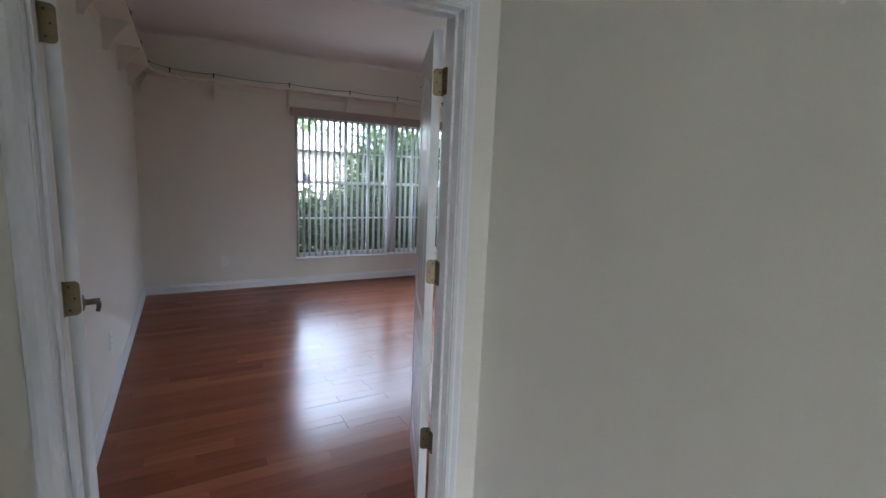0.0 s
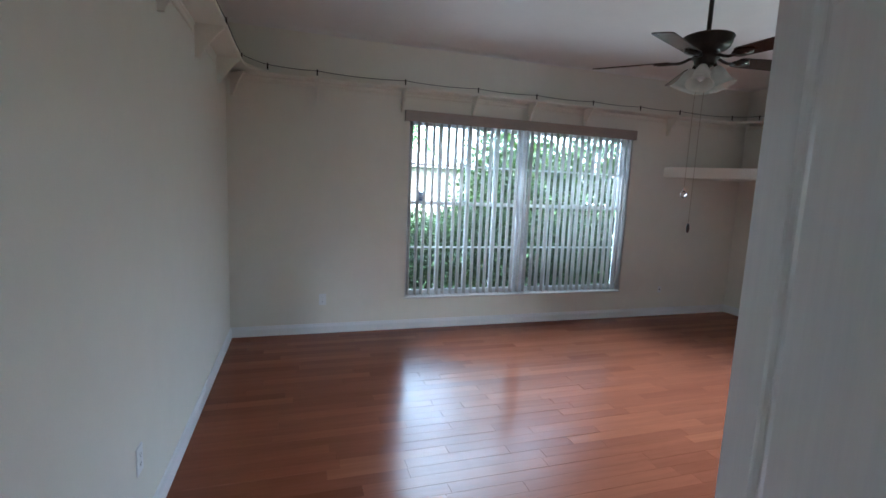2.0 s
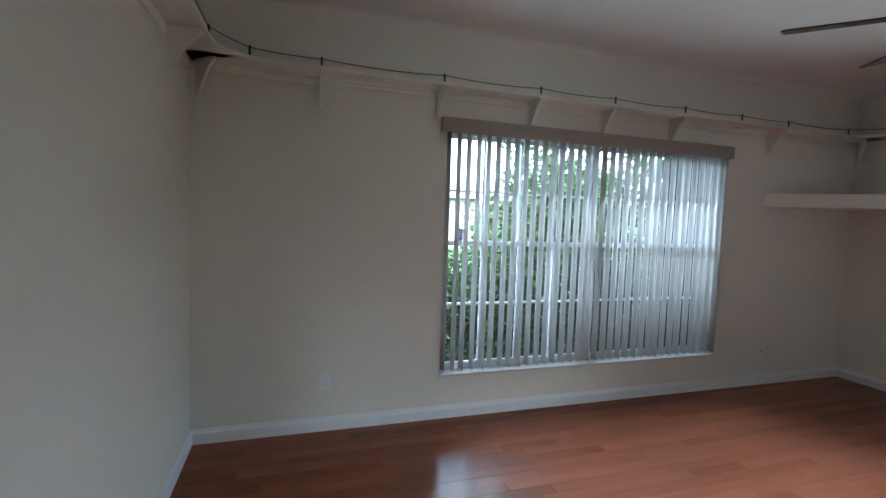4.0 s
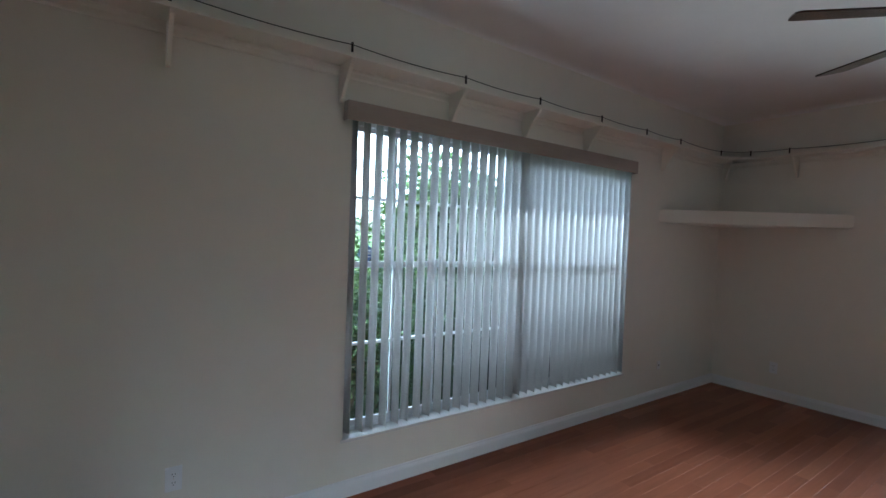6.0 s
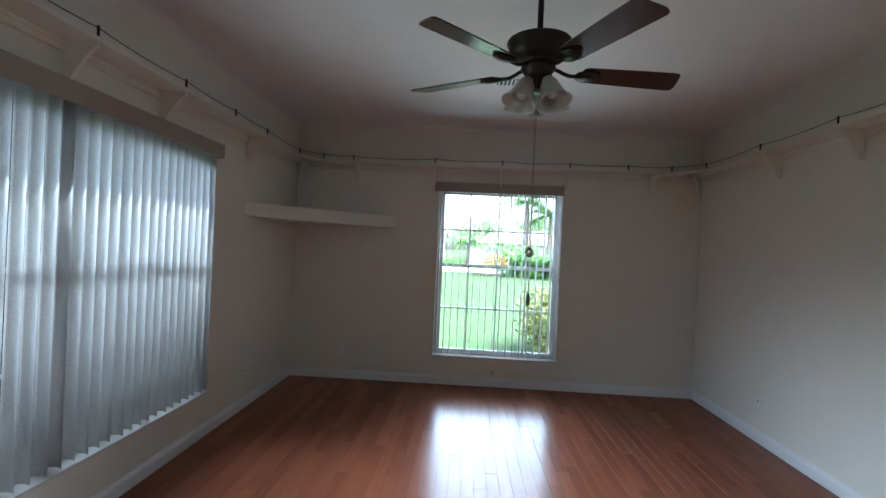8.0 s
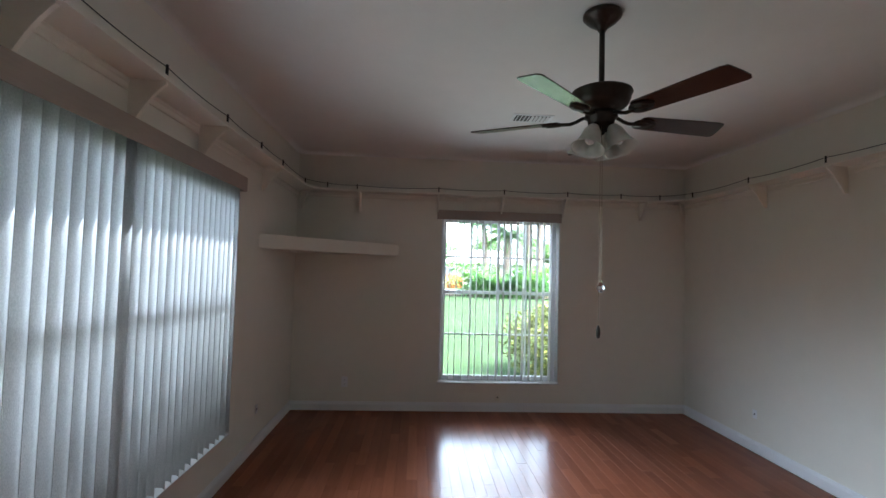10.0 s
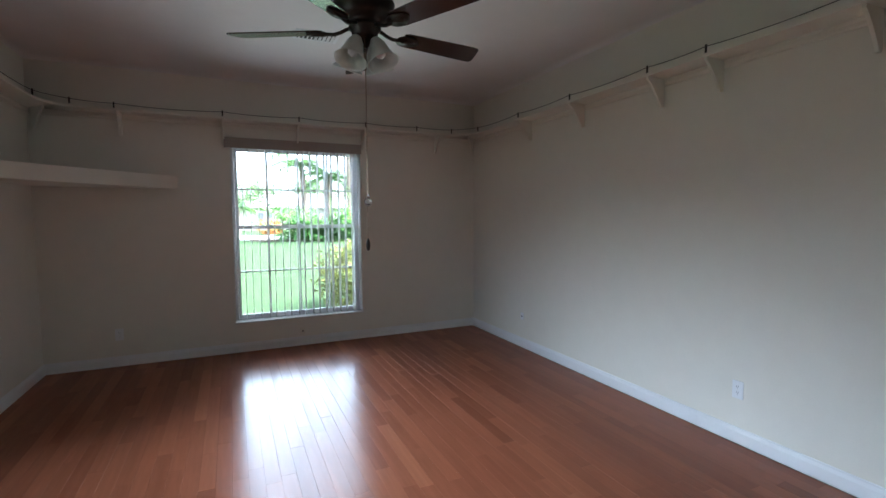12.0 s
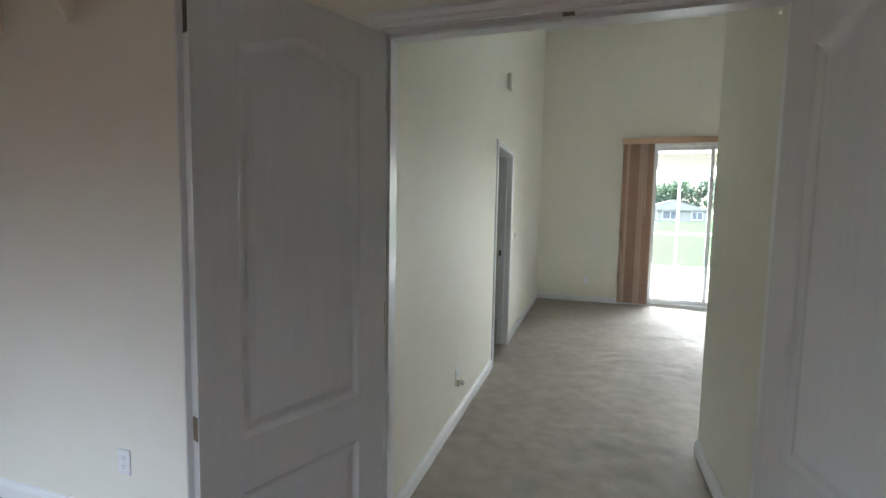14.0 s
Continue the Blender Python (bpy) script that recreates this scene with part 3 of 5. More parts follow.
# ---------------------------------------------------------------- windows
def window(name, label, m, w, z0, z1, units, cols=4):
    """A single-hung aluminium window: x along its width from 0, y outwards, set 0.09 into the wall."""
    win = thing(name, label, "window", m, kind="structure")
    f, y0, y1 = 0.035, 0.095, 0.15
    part("window_frame", boxes((0, f, y0, y1, z0, z1), (w - f, w, y0, y1, z0, z1), (f, w - f, y0, y1, z0, z0 + f), (f, w - f, y0, y1, z1 - f, z1), bevel=0.002), window_white, win)
    part("window_sill", boxes((-0.012, w + 0.012, -0.012, y0, z0 - 0.004, z0 + 0.014), bevel=0.003), concrete_sill, win, "pale marble sill")
    uw = (w - f) / units
    rail = z0 + (z1 - z0) * 0.54
    for u in range(units):
        a = f / 2 + u * uw + (f / 2 if u == 0 else 0.03)
        b = f / 2 + (u + 1) * uw - (f / 2 if u == units - 1 else 0.03)
        if u:
            part("mullion", boxes((a - 0.06, a, y0 - 0.004, y1 + 0.004, z0 + f, z1 - f), bevel=0.002), window_white, win)
        lo, hi = z0 + f, z1 - f
        for k, (c, d, yy) in enumerate(((lo, rail + 0.02, y0 + 0.006), (rail - 0.02, hi, y0 + 0.026))):
            s = 0.028
            sash = part("sash", boxes((a, a + s, yy, yy + 0.018, c, d), (b - s, b, yy, yy + 0.018, c, d), (a + s, b - s, yy, yy + 0.018, c, c + s + 0.008), (a + s, b - s, yy, yy + 0.018, d - s, d), bevel=0.0015), window_white, win)
            for q in range(1, cols):
                x = a + (b - a) * q / cols
                part("muntin", boxes((x - 0.009, x + 0.009, yy + 0.003, yy + 0.015, c + s, d - s)), window_white, sash)
            zm = (c + d) / 2
            part("muntin", boxes((a + s, b - s, yy + 0.0025, yy + 0.0155, zm - 0.009, zm + 0.009)), window_white, sash)
            pane = part("pane", boxes((a + s - 0.004, b - s + 0.004, yy + 0.0075, yy + 0.0105, c + s - 0.004, d - s + 0.004)), pane_glass, sash, "clear glass pane")
            pane.visible_shadow = False
        part("sash_lock", boxes(((a + b) / 2 - 0.03, (a + b) / 2 + 0.03, y0 - 0.006, y0 + 0.006, rail + 0.02, rail + 0.034), bevel=0.002), window_white, win)
    return win


concrete_sill = plain("pale_marble_sill", (0.70, 0.69, 0.67), 0.3, grain=9, vary=0.08, relief=0.02)
window("window_1", "wide white aluminium window of two hung sashes", pose(WN[0], N, 0), WN[1] - WN[0], WN[2], WN[3], 2)
window("window_2", "narrow white aluminium window with a grid of bars", pose(E, WE[1], 0, 0, 0, -90), WE[1] - WE[0], WE[2], WE[3], 1)


def slat_mesh(h, width=0.089, bow=0.012, n=8):
    """One vane, hung from its top edge at z = 0, curved across its width along y."""
    bm = bmesh.new()
    cols = []
    for side in (0.0, 0.0011):
        for k in range(n + 1):
            s = k / n * 2 - 1
            x = bow * (1 - s * s) - bow / 2 + side
            cols.append((bm.verts.new((x, s * width / 2, 0)), bm.verts.new((x, s * width / 2, -h))))
    m = n + 1
    for k in range(n):
        for base in (0, m):
            f = bm.faces.new((cols[base + k][0], cols[base + k + 1][0], cols[base + k + 1][1], cols[base + k][1]))
            f.smooth = True
    for i in (0, n):
        bm.faces.new((cols[i][0], cols[i][1], cols[m + i][1], cols[m + i][0]))
    for e in (0, 1):
        bm.faces.new([c[e] for c in cols[:m]] + [c[e] for c in cols[m:][::-1]])
    bmesh.ops.recalc_face_normals(bm, faces=bm.faces[:])
    return mesh_of("slat", bm, slat_vinyl)


def vertical_blind(label, m, w, z0, top, turns, front, bow):
    """Valance and vanes; x along the width, y outwards from the wall's face."""
    blind = thing("vertical_blind", label, "blind", m, group="vertical blinds")
    part("valance", boxes((-0.055, w + 0.0, front - 0.004, front + 0.004, top - 0.105, top), (-0.055, -0.049, front + 0.004, -0.004, top - 0.105, top), (w - 0.006, w, front + 0.004, -0.004, top - 0.105, top), (-0.049, w - 0.006, front + 0.004, -0.004, top - 0.012, top - 0.006), bevel=0.0015), valance_mat, blind, "taupe valance with a textured face")
    part("head_rail", boxes((0.0, w - 0.02, 0.002, 0.042, top - 0.049, top - 0.015), bevel=0.002), window_white, blind)
    me = slat_mesh(top - 0.05 - z0 - 0.03, bow=bow)
    rng = random.Random(4)
    n = len(turns)
    for k, a in enumerate(turns):
        ob = new("slat", me)
        ob.parent = blind
        ob.matrix_basis = pose(0.028 + (w - 0.05) * k / (n - 1), 0.018, top - 0.05, rng.uniform(-0.15, 0.15), rng.uniform(-0.2, 0.2), a + rng.uniform(-1, 1) * bow * 110)
    part("cord", tube([(w - 0.012, -0.012, top - 0.1), (w - 0.011, -0.014, 1.6), (w - 0.010, -0.012, 1.25)], 0.0016, 6), white_plastic, blind)
    part("cord_weight", lathe([(0, 0), (0.007, 0.004), (0.008, 0.03), (0.003, 0.045), (0, 0.046)], 12, m=pose(w - 0.010, -0.012, 1.205)), white_plastic, blind)
    return blind


vertical_blind("white vertical blind half open before the wide window", pose(WN[0], N, 0), WN[1] - WN[0], WN[2], 2.245, [3.0 - 18.0 * k / 33 for k in range(34)], -0.058, 0.018)
vertical_blind("white vertical blind turned edge-on before the narrow window", pose(E, WE[1], 0, 0, 0, -90), WE[1] - WE[0] + 0.0, WE[2], 2.268, [-1.0] * 9 + [3.0] * 9, -0.05, 0.005)

sticker = thing("window_sticker", "blue octagonal alarm sticker on the window glass", "sticker", pose(1.453, N + 0.116, 1.40))
part("sheet", prism([(0.052 * math.cos(radians(22.5 + 45 * k)), 0.052 * math.sin(radians(22.5 + 45 * k))) for k in range(8)], 0, 0.0012, m=pose(0, 0, 0, 90, 0, 0)), sticker_blue, sticker)
for z, h in ((0.018, 0.007), (0.0, 0.012), (-0.02, 0.006)):
    part("print_bar", boxes((-0.034, 0.034, -0.0022, -0.0013, z - h / 2, z + h / 2)), white_plastic, sticker)

# ---------------------------------------------------------------- high shelf round the room
SH, SD, SR = 2.447, 0.192, 0.27     # top of the board, its depth, radius of its inner corners


def shelf_edge():
    """The board's front edge as a closed loop, with rounded inner corners."""
    pts = []
    for cx, cy, a0 in ((W + SD + SR, N - SD - SR, 180), (E - SD - SR, N - SD - SR, 90), (E - SD - SR, S + SD + SR, 0), (W + SD + SR, S + SD + SR, 270)):
        for k in range(9):
            a = radians(a0 - 90 * k / 8)
            pts.append((cx + SR * math.cos(a), cy + SR * math.sin(a)))
    return pts


def shelf_board():
    bm = bmesh.new()
    inner = shelf_edge()
    outer = []
    for x, y in inner:
        cx, cy = (W + E) / 2, (S + N) / 2
        kx, ky = (E - W) / 2, (N - S) / 2
        ox, oy = x, y
        if abs(y - cy) / ky > abs(x - cx) / kx:
            oy = cy + math.copysign(ky, y - cy)
            ox = x if abs(x - cx) < kx - SD - SR - 0.001 else cx + math.copysign(max(abs(x - cx), kx - (ky - abs(y - cy)) * 0), x - cx)
        else:
            ox = cx + math.copysign(kx, x - cx)
        outer.append((min(max(ox, W), E), min(max(oy, S), N)))
    # corners of the room
    for k, (x, y) in ((4, (W, N)), (13, (E, N)), (22, (E, S)), (31, (W, S))):
        outer[k] = (x, y)
    n, th = len(inner), 0.021
    rows = []
    for z, inn in ((SH - th, 0), (SH - th + 0.004, 1), (SH - 0.004, 1), (SH, 0)):
        rows.append([bm.verts.new((x, y, z)) for x, y in inner])
    lo = [bm.verts.new((x, y, SH - th)) for x, y in outer]
    hi = [bm.verts.new((x, y, SH)) for x, y in outer]
    for k in range(n):
        j = (k + 1) % n
        for a, b in zip(rows, rows[1:]):
            bm.faces.new((a[k], a[j], b[j], b[k]))
        bm.faces.new((rows[0][k], lo[k], lo[j], rows[0][j]))
        bm.faces.new((rows[-1][k], rows[-1][j], hi[j], hi[k]))
        bm.faces.new((lo[k], hi[k], hi[j], lo[j]))
    bmesh.ops.recalc_face_normals(bm, faces=bm.faces[:])
    return bm


shelf = thing("plate_shelf", "cream painted display shelf running high round the room", "shelf", pose(0, 0, 0))
part("board", shelf_board(), shelf_paint, shelf)
part("cleat", sweep(((0, 0), (0.012, 0), (0.016, 0.008), (0.016, 0.028), (0.022, 0.036), (0.022, 0.05), (0, 0.05)), [(W, S, SH - 0.071), (E, S, SH - 0.071), (E, N, SH - 0.071), (W, N, SH - 0.071), (W, S + 0.001, SH - 0.071)]), shelf_paint, shelf)


def bracket_mesh():
    """A gusset: x away from the wall, z down from the board, 18 mm thick."""
    pts = [(0.0, 0.0), (0.165, 0.0), (0.165, -0.018), (0.15, -0.03)]
    for k in range(1, 6):
        s = k / 6
        pts.append((0.15 - 0.112 * s, -0.03 - 0.15 * s - 0.012 * math.sin(math.pi * s) * -1))
    pts += [(0.035, -0.185), (0.03, -0.2), (0.0, -0.2)]
    return mesh_of("bracket", prism(pts, -0.009, 0.009, m=pose(0, 0, 0, 90, 0, 0)), shelf_paint)


bracket = bracket_mesh()
spots = [(x, N - 0.017, 270) for x in (0.395, 1.205, 1.945, 2.595, 3.285, 4.44)] + [(E - 0.017, y, 180) for y in (5.53, 4.655, 3.925, 3.205, 2.28)]
spots += [(x, S + 0.017, 90) for x in (4.40, 3.615, 2.79, 2.345, 1.555, 0.72)] + [(W + 0.017, y, 0) for y in (4.04, 4.85, 5.64, 3.2, 2.4)]
for x, y, a in spots:
    ob = new("bracket", bracket)
    ob.parent = shelf
    ob.matrix_basis = pose(x, y, SH - 0.021, 0, 0, a)
for cx, cy, a in ((W + 0.05, N - 0.05, 315), (E - 0.05, N - 0.05, 225), (E - 0.05, S + 0.05, 135), (W + 0.05, S + 0.05, 45)):
    ob = new("bracket", bracket)
    ob.parent = shelf
    ob.matrix_basis = pose(cx, cy, SH - 0.021, 0, 0, a)

FRONT = 0.183
posts = [(0.385, N - FRONT), (1.195, N - FRONT), (1.937, N - FRONT), (2.588, N - FRONT), (3.275, N - FRONT), (3.895, N - FRONT), (4.45, N - FRONT), (5.235, N - FRONT - 0.004),
         (5.44, 5.86), (E - FRONT - 0.01, 5.55), (E - FRONT - 0.015, 4.655), (E - FRONT - 0.015, 3.923), (E - FRONT - 0.015, 3.204), (E - FRONT - 0.015, 2.59), (E - FRONT - 0.02, 2.14), (5.235, S + FRONT + 0.01),
         (4.405, S + FRONT), (3.614, S + FRONT), (2.79, S + FRONT), (2.345, S + FRONT), (1.557, S + FRONT), (0.72, S + FRONT), (0.06, S + FRONT), (-0.19, 2.18), (W + FRONT, 2.6), (W + FRONT, 3.3), (W + FRONT, 4.06), (W + FRONT, 4.92), (W + FRONT, 5.77), (-0.03, 6.015)]
rail = thing("shelf_rail", "thin black wire rail on short pegs along the shelf's edge", "rail", pose(0, 0, SH))
peg = mesh_of("peg", lathe([(0, 0), (0.0068, 0), (0.0075, 0.003), (0.0064, 0.005), (0.0064, 0.051), (0.005, 0.054), (0, 0.054)], 10), black_wire)
for (x, y), (x2, y2) in zip(posts, posts[1:] + posts[:1]):
    ob = new("peg", peg)
    ob.parent = rail
    ob.location = (x, y, 0)
    d = math.hypot(x2 - x, y2 - y)
    sag = 0.018 * d
    part("wire", tube([(x + (x2 - x) * s, y + (y2 - y) * s, 0.042 - sag * 4 * s * (1 - s)) for s in (0, 0.125, 0.25, 0.375, 0.5, 0.625, 0.75, 0.875, 1)], 0.0026, 5), black_wire, rail)

# corner shelf
cs = thing("corner_shelf", "thick cream plaster shelf built across the corner", "shelf", pose(0, 0, 0))
x0, y1 = 4.475, 5.085
corner_pts = [(E, N), (x0, N)] + [(x0 + (E - x0) * s + 0.014 * math.sin(math.pi * s), N + (y1 - N) * s + 0.014 * math.sin(math.pi * s)) for s in [k / 10 for k in range(0, 11)]][1:]
bm = prism([(E - 0.0, N - 0.0)] + corner_pts[1:], 1.735, 1.86)
bmesh.ops.bevel(bm, geom=[e for e in bm.edges if abs(e.verts[0].co.z - e.verts[1].co.z) < 0.001], offset=0.008, segments=2, affect="EDGES")
part("ledge", bm, wall_paint, cs)

# ---------------------------------------------------------------- ceiling fan
fan = thing("ceiling_fan", "dark bronze ceiling fan with five walnut blades and four glass shades", "ceiling fan", pose(2.64, 3.985, 0))
part("canopy", lathe([(0, CEIL - 0.001), (0.09, CEIL - 0.001), (0.094, CEIL - 0.006), (0.094, CEIL - 0.02), (0.088, CEIL - 0.026), (0.085, CEIL - 0.03), (0.072, CEIL - 0.044), (0.048, CEIL - 0.062), (0.026, CEIL - 0.078), (0.019, CEIL - 0.092), (0, CEIL - 0.092)], 40), dark_metal, fan, smooth=True)
part("down_rod", lathe([(0, 2.51), (0.0135, 2.51), (0.0135, CEIL - 0.06), (0, CEIL - 0.06)], 16), dark_metal, fan, smooth=True)
part("motor", lathe([(0, 2.520), (0.022, 2.520), (0.03, 2.508), (0.05, 2.503), (0.136, 2.496), (0.146, 2.491), (0.149, 2.483), (0.143, 2.475), (0.139, 2.453), (0.128, 2.428), (0.112, 2.414), (0.082, 2.406), (0.072, 2.398), (0.068, 2.386), (0.078, 2.380), (0.08, 2.366), (0.066, 2.356), (0.062, 2.334), (0.052, 2.323), (0.034, 2.316), (0.024, 2.300), (0.014, 2.280), (0, 2.277)], 40), dark_metal, fan, smooth=True)


def blade_bm():
    bm = bmesh.new()
    out = [(0.205, -0.045), (0.225, -0.056), (0.50, -0.066), (0.62, -0.069), (0.648, -0.064), (0.655, -0.05), (0.668, 0.0), (0.676, 0.045), (0.67, 0.062), (0.655, 0.067), (0.50, 0.064), (0.225, 0.056), (0.205, 0.045), (0.198, 0.0)]
    return prism(out, -0.003, 0.003, m=pose(0, 0, 2.358, -12, 0, 0))


def iron_bm():
    bm = tube([(0.06, 0, 2.374), (0.09, 0, 2.37), (0.12, 0, 2.356), (0.15, 0, 2.348), (0.2, 0, 2.35)], 0.009, 10)
    out = []
    for k in range(20):
        a = 2 * math.pi * k / 20
        out.append((0.235 + 0.062 * math.cos(a), 0.034 * math.sin(a) * (1.2 - 0.25 * math.cos(a))))
    prism(out, -0.012, -0.0035, bm=bm, m=pose(0, 0, 2.358, -12, 0, 0))
    prism([(0.235 + 0.6 * (x - 0.235), y * 0.55) for x, y in out], -0.017, -0.011, bm=bm, m=pose(0, 0, 2.358, -12, 0, 0))
    return bm


for k in range(5):
    a = 61.7 + 72 * k
    blade = part("blade", blade_bm(), blade_wood, fan)
    blade.matrix_basis = pose(0, 0, 0, 0, 0, a)
    part("blade_iron", iron_bm(), dark_metal, blade, smooth=True)
for k in range(4):
    a = 36 + 90 * k
    arm = part("lamp_arm", tube([(0.02, 0, 2.328), (0.045, 0, 2.33), (0.058, 0, 2.322), (0.063, 0, 2.302)], 0.011, 10), dark_metal, fan, smooth=True)
    arm.matrix_basis = pose(0, 0, 0, 0, 0, a)
    m = pose(0.062, 0, 2.308, 0, 157, 0)
    shade_bm = bmesh.new()
    prof = [(0.024, 0.0), (0.03, 0.012), (0.04, 0.03), (0.046, 0.055), (0.052, 0.08), (0.06, 0.102), (0.073, 0.122), (0.081, 0.13)]
    rings = []
    for pr in (prof, [(r - 0.0025, z - 0.0005) for r, z in prof][::-1]):
        for r, z in pr:
            rings.append([shade_bm.verts.new(m @ Vector((r * math.cos(2 * math.pi * q / 24), r * math.sin(2 * math.pi * q / 24), z))) for q in range(24)])
    for r0, r1 in zip(rings, rings[1:] + rings[:1]):
        for q in range(24):
            shade_bm.faces.new((r0[q], r0[(q + 1) % 24], r1[(q + 1) % 24], r1[q]))
    bmesh.ops.recalc_face_normals(shade_bm, faces=shade_bm.faces[:])
    part("shade", shade_bm, frosted, arm, "frosted alabaster glass bell shade", smooth=True)
    part("bulb", lathe([(0, 0.02), (0.013, 0.02), (0.014, 0.045), (0.024, 0.07), (0.022, 0.09), (0.01, 0.102), (0, 0.104)], 14, m=m), white_plastic, arm, smooth=True)
chain_a = part("pull_chain", tube([(-0.03, 0.01, 2.31), (-0.045, 0.01, 2.1), (-0.047, 0.01, 1.56)], 0.0012, 6), chain_metal, fan)
part("crystal_drop", lathe([(0, 1.50), (0.012, 1.506), (0.022, 1.52), (0.019, 1.532), (0.008, 1.548), (0.004, 1.562), (0, 1.563)], 8, m=pose(-0.047, 0.01, 0)), crystal_m, chain_a, "clear faceted crystal drop")
chain_b = part("pull_chain", tube([(0.02, -0.005, 2.31), (0.009, -0.002, 2.1), (0.008, -0.001, 1.335)], 0.0012, 6), chain_metal, fan)
part("fob", lathe([(0, 1.275), (0.007, 1.28), (0.0105, 1.3), (0.009, 1.322), (0.004, 1.338), (0, 1.34)], 14, m=pose(0.008, -0.001, 0)), dark_metal, chain_b, "dark oval pull fob", smooth=True)

# ceiling vent
vent = thing("ceiling_vent", "white metal ceiling air vent with slanted slats", "vent", pose(4.25, 3.94, CEIL))
part("frame", boxes((-0.10, 0.10, -0.17, -0.145, -0.006, 0.0), (-0.10, 0.10, 0.145, 0.17, -0.006, 0.0), (-0.10, -0.075, -0.145, 0.145, -0.006, 0.0), (0.075, 0.10, -0.145, 0.145, -0.006, 0.0), bevel=0.0015), white_plastic, vent)
# thin dark sheet in place of the shaded duct
part("backing", boxes((-0.076, 0.076, -0.146, 0.146, -0.0025, -0.0008)), shade_and_bolt_dark, vent, "dark sheet standing for the shade inside the duct")
vs = mesh_of("slat", boxes((-0.075, 0.075, -0.011, 0.011, -0.0008, 0.0008)), white_plastic)
for k in range(9):
    ob = new("slat", vs)
    ob.parent = vent
    ob.matrix_basis = pose(0, -0.128 + 0.032 * k, -0.009, 38 if k < 5 else -38, 0, 0)


# ---------------------------------------------------------------- wall plates
def outlet(label, m, kind="duplex", mat=white_plastic):
    """x along the wall, y out of it."""
    o = thing("wall_outlet" if kind == "duplex" else "wall_plate", label, "outlet" if kind == "duplex" else "wall plate", m, group="wall plates")
    w, h = (0.035, 0.0575) if kind != "jack" else (0.026, 0.04)
    part("plate", boxes((-w, w, 0, 0.0065, -h, h), bevel=0.0025), mat, o)
    if kind == "duplex":
        for z in (-0.02, 0.02):
            soc = part("socket", lathe([(0, 0.004), (0.0165, 0.004), (0.0165, 0.0072), (0, 0.0075)], 18, m=pose(0, 0, z, -90, 0, 0)), mat, o)
            for x in (-0.006, 0.006):
                # raised dark pieces painted for the shade in the slots
                part("slot", boxes((x - 0.001, x + 0.001, 0.007, 0.0082, z - 0.001, z + 0.007)), shade_and_bolt_dark, soc)
            part("slot", lathe([(0, 0.007), (0.0022, 0.007), (0.0022, 0.0082), (0, 0.0082)], 8, m=pose(0, 0, z - 0.008, -90, 0, 0)), shade_and_bolt_dark, soc)
        part("screw", lathe([(0, 0.005), (0.003, 0.005), (0.0025, 0.0068), (0, 0.007)], 10, m=pose(0, 0, 0, -90, 0, 0)), ivory, o)
    elif kind == "switch":
        part("toggle", boxes((-0.005, 0.005, 0.004, 0.016, -0.004, 0.012), bevel=0.0015), mat, o)
    else:
        part("jack", boxes((-0.008, 0.008, 0.005, 0.0075, -0.008, 0.008), bevel=0.001), shade_and_bolt_dark, o)
    return o


outlet("white duplex outlet low on the window wall", pose(0.453, N, 0.345, 0, 0, 180))
outlet("white blank jack plate low on the window wall", pose(4.59, N, 0.335, 0, 0, 180), "jack")
outlet("white duplex outlet low under the corner shelf", pose(E, 5.64, 0.312, 0, 0, 90))
outlet("small ivory jack plate under the narrow window", pose(E, 3.918, 0.16, 0, 0, 90), "jack", ivory)
outlet("white duplex outlet beside the door leaf", pose(2.175, S, 0.34, 0, 0, 0))
outlet("white jack plate low on the long wall", pose(4.57, S, 0.34, 0, 0, 0), "jack")
outlet("white duplex outlet low on the blank wall", pose(W, 3.584, 0.375, 0, 0, 270))
outlet("white duplex outlet in the passage", pose(HALL_E, 0.17, 0.335, 0, 0, 90))
outlet("small white outlet on the living room wall", pose(0.28, FAR, 0.36, 0, 0, 0))
outlet("white light switch beside the side doorway", pose(HALL_E, -2.2, 1.2, 0, 0, 90), "switch")
nl = thing("night_light", "small white plug-in night light in the outlet", "night light", pose(HALL_E - 0.006, 0.17, 0.30, 0, 0, 90))
part("body", boxes((-0.02, 0.02, 0.0, 0.024, -0.03, 0.02), bevel=0.005), ivory, nl)
part("lens", lathe([(0, 0), (0.016, 0), (0.017, 0.012), (0.01, 0.026), (0, 0.03)], 14, m=pose(0, 0.026, -0.005, -90, 0, 0)), frosted, nl, smooth=True)
det = thing("door_chime", "ivory plastic chime box high on the passage wall", "chime", pose(HALL_E, -1.5, 2.76, 0, 0, 90))
part("body", boxes((-0.055, 0.055, 0, 0.042, -0.075, 0.075), bevel=0.008), ivory, det)
part("grille", boxes((-0.04, 0.04, 0.042, 0.045, -0.05, -0.01), bevel=0.001), white_plastic, det)

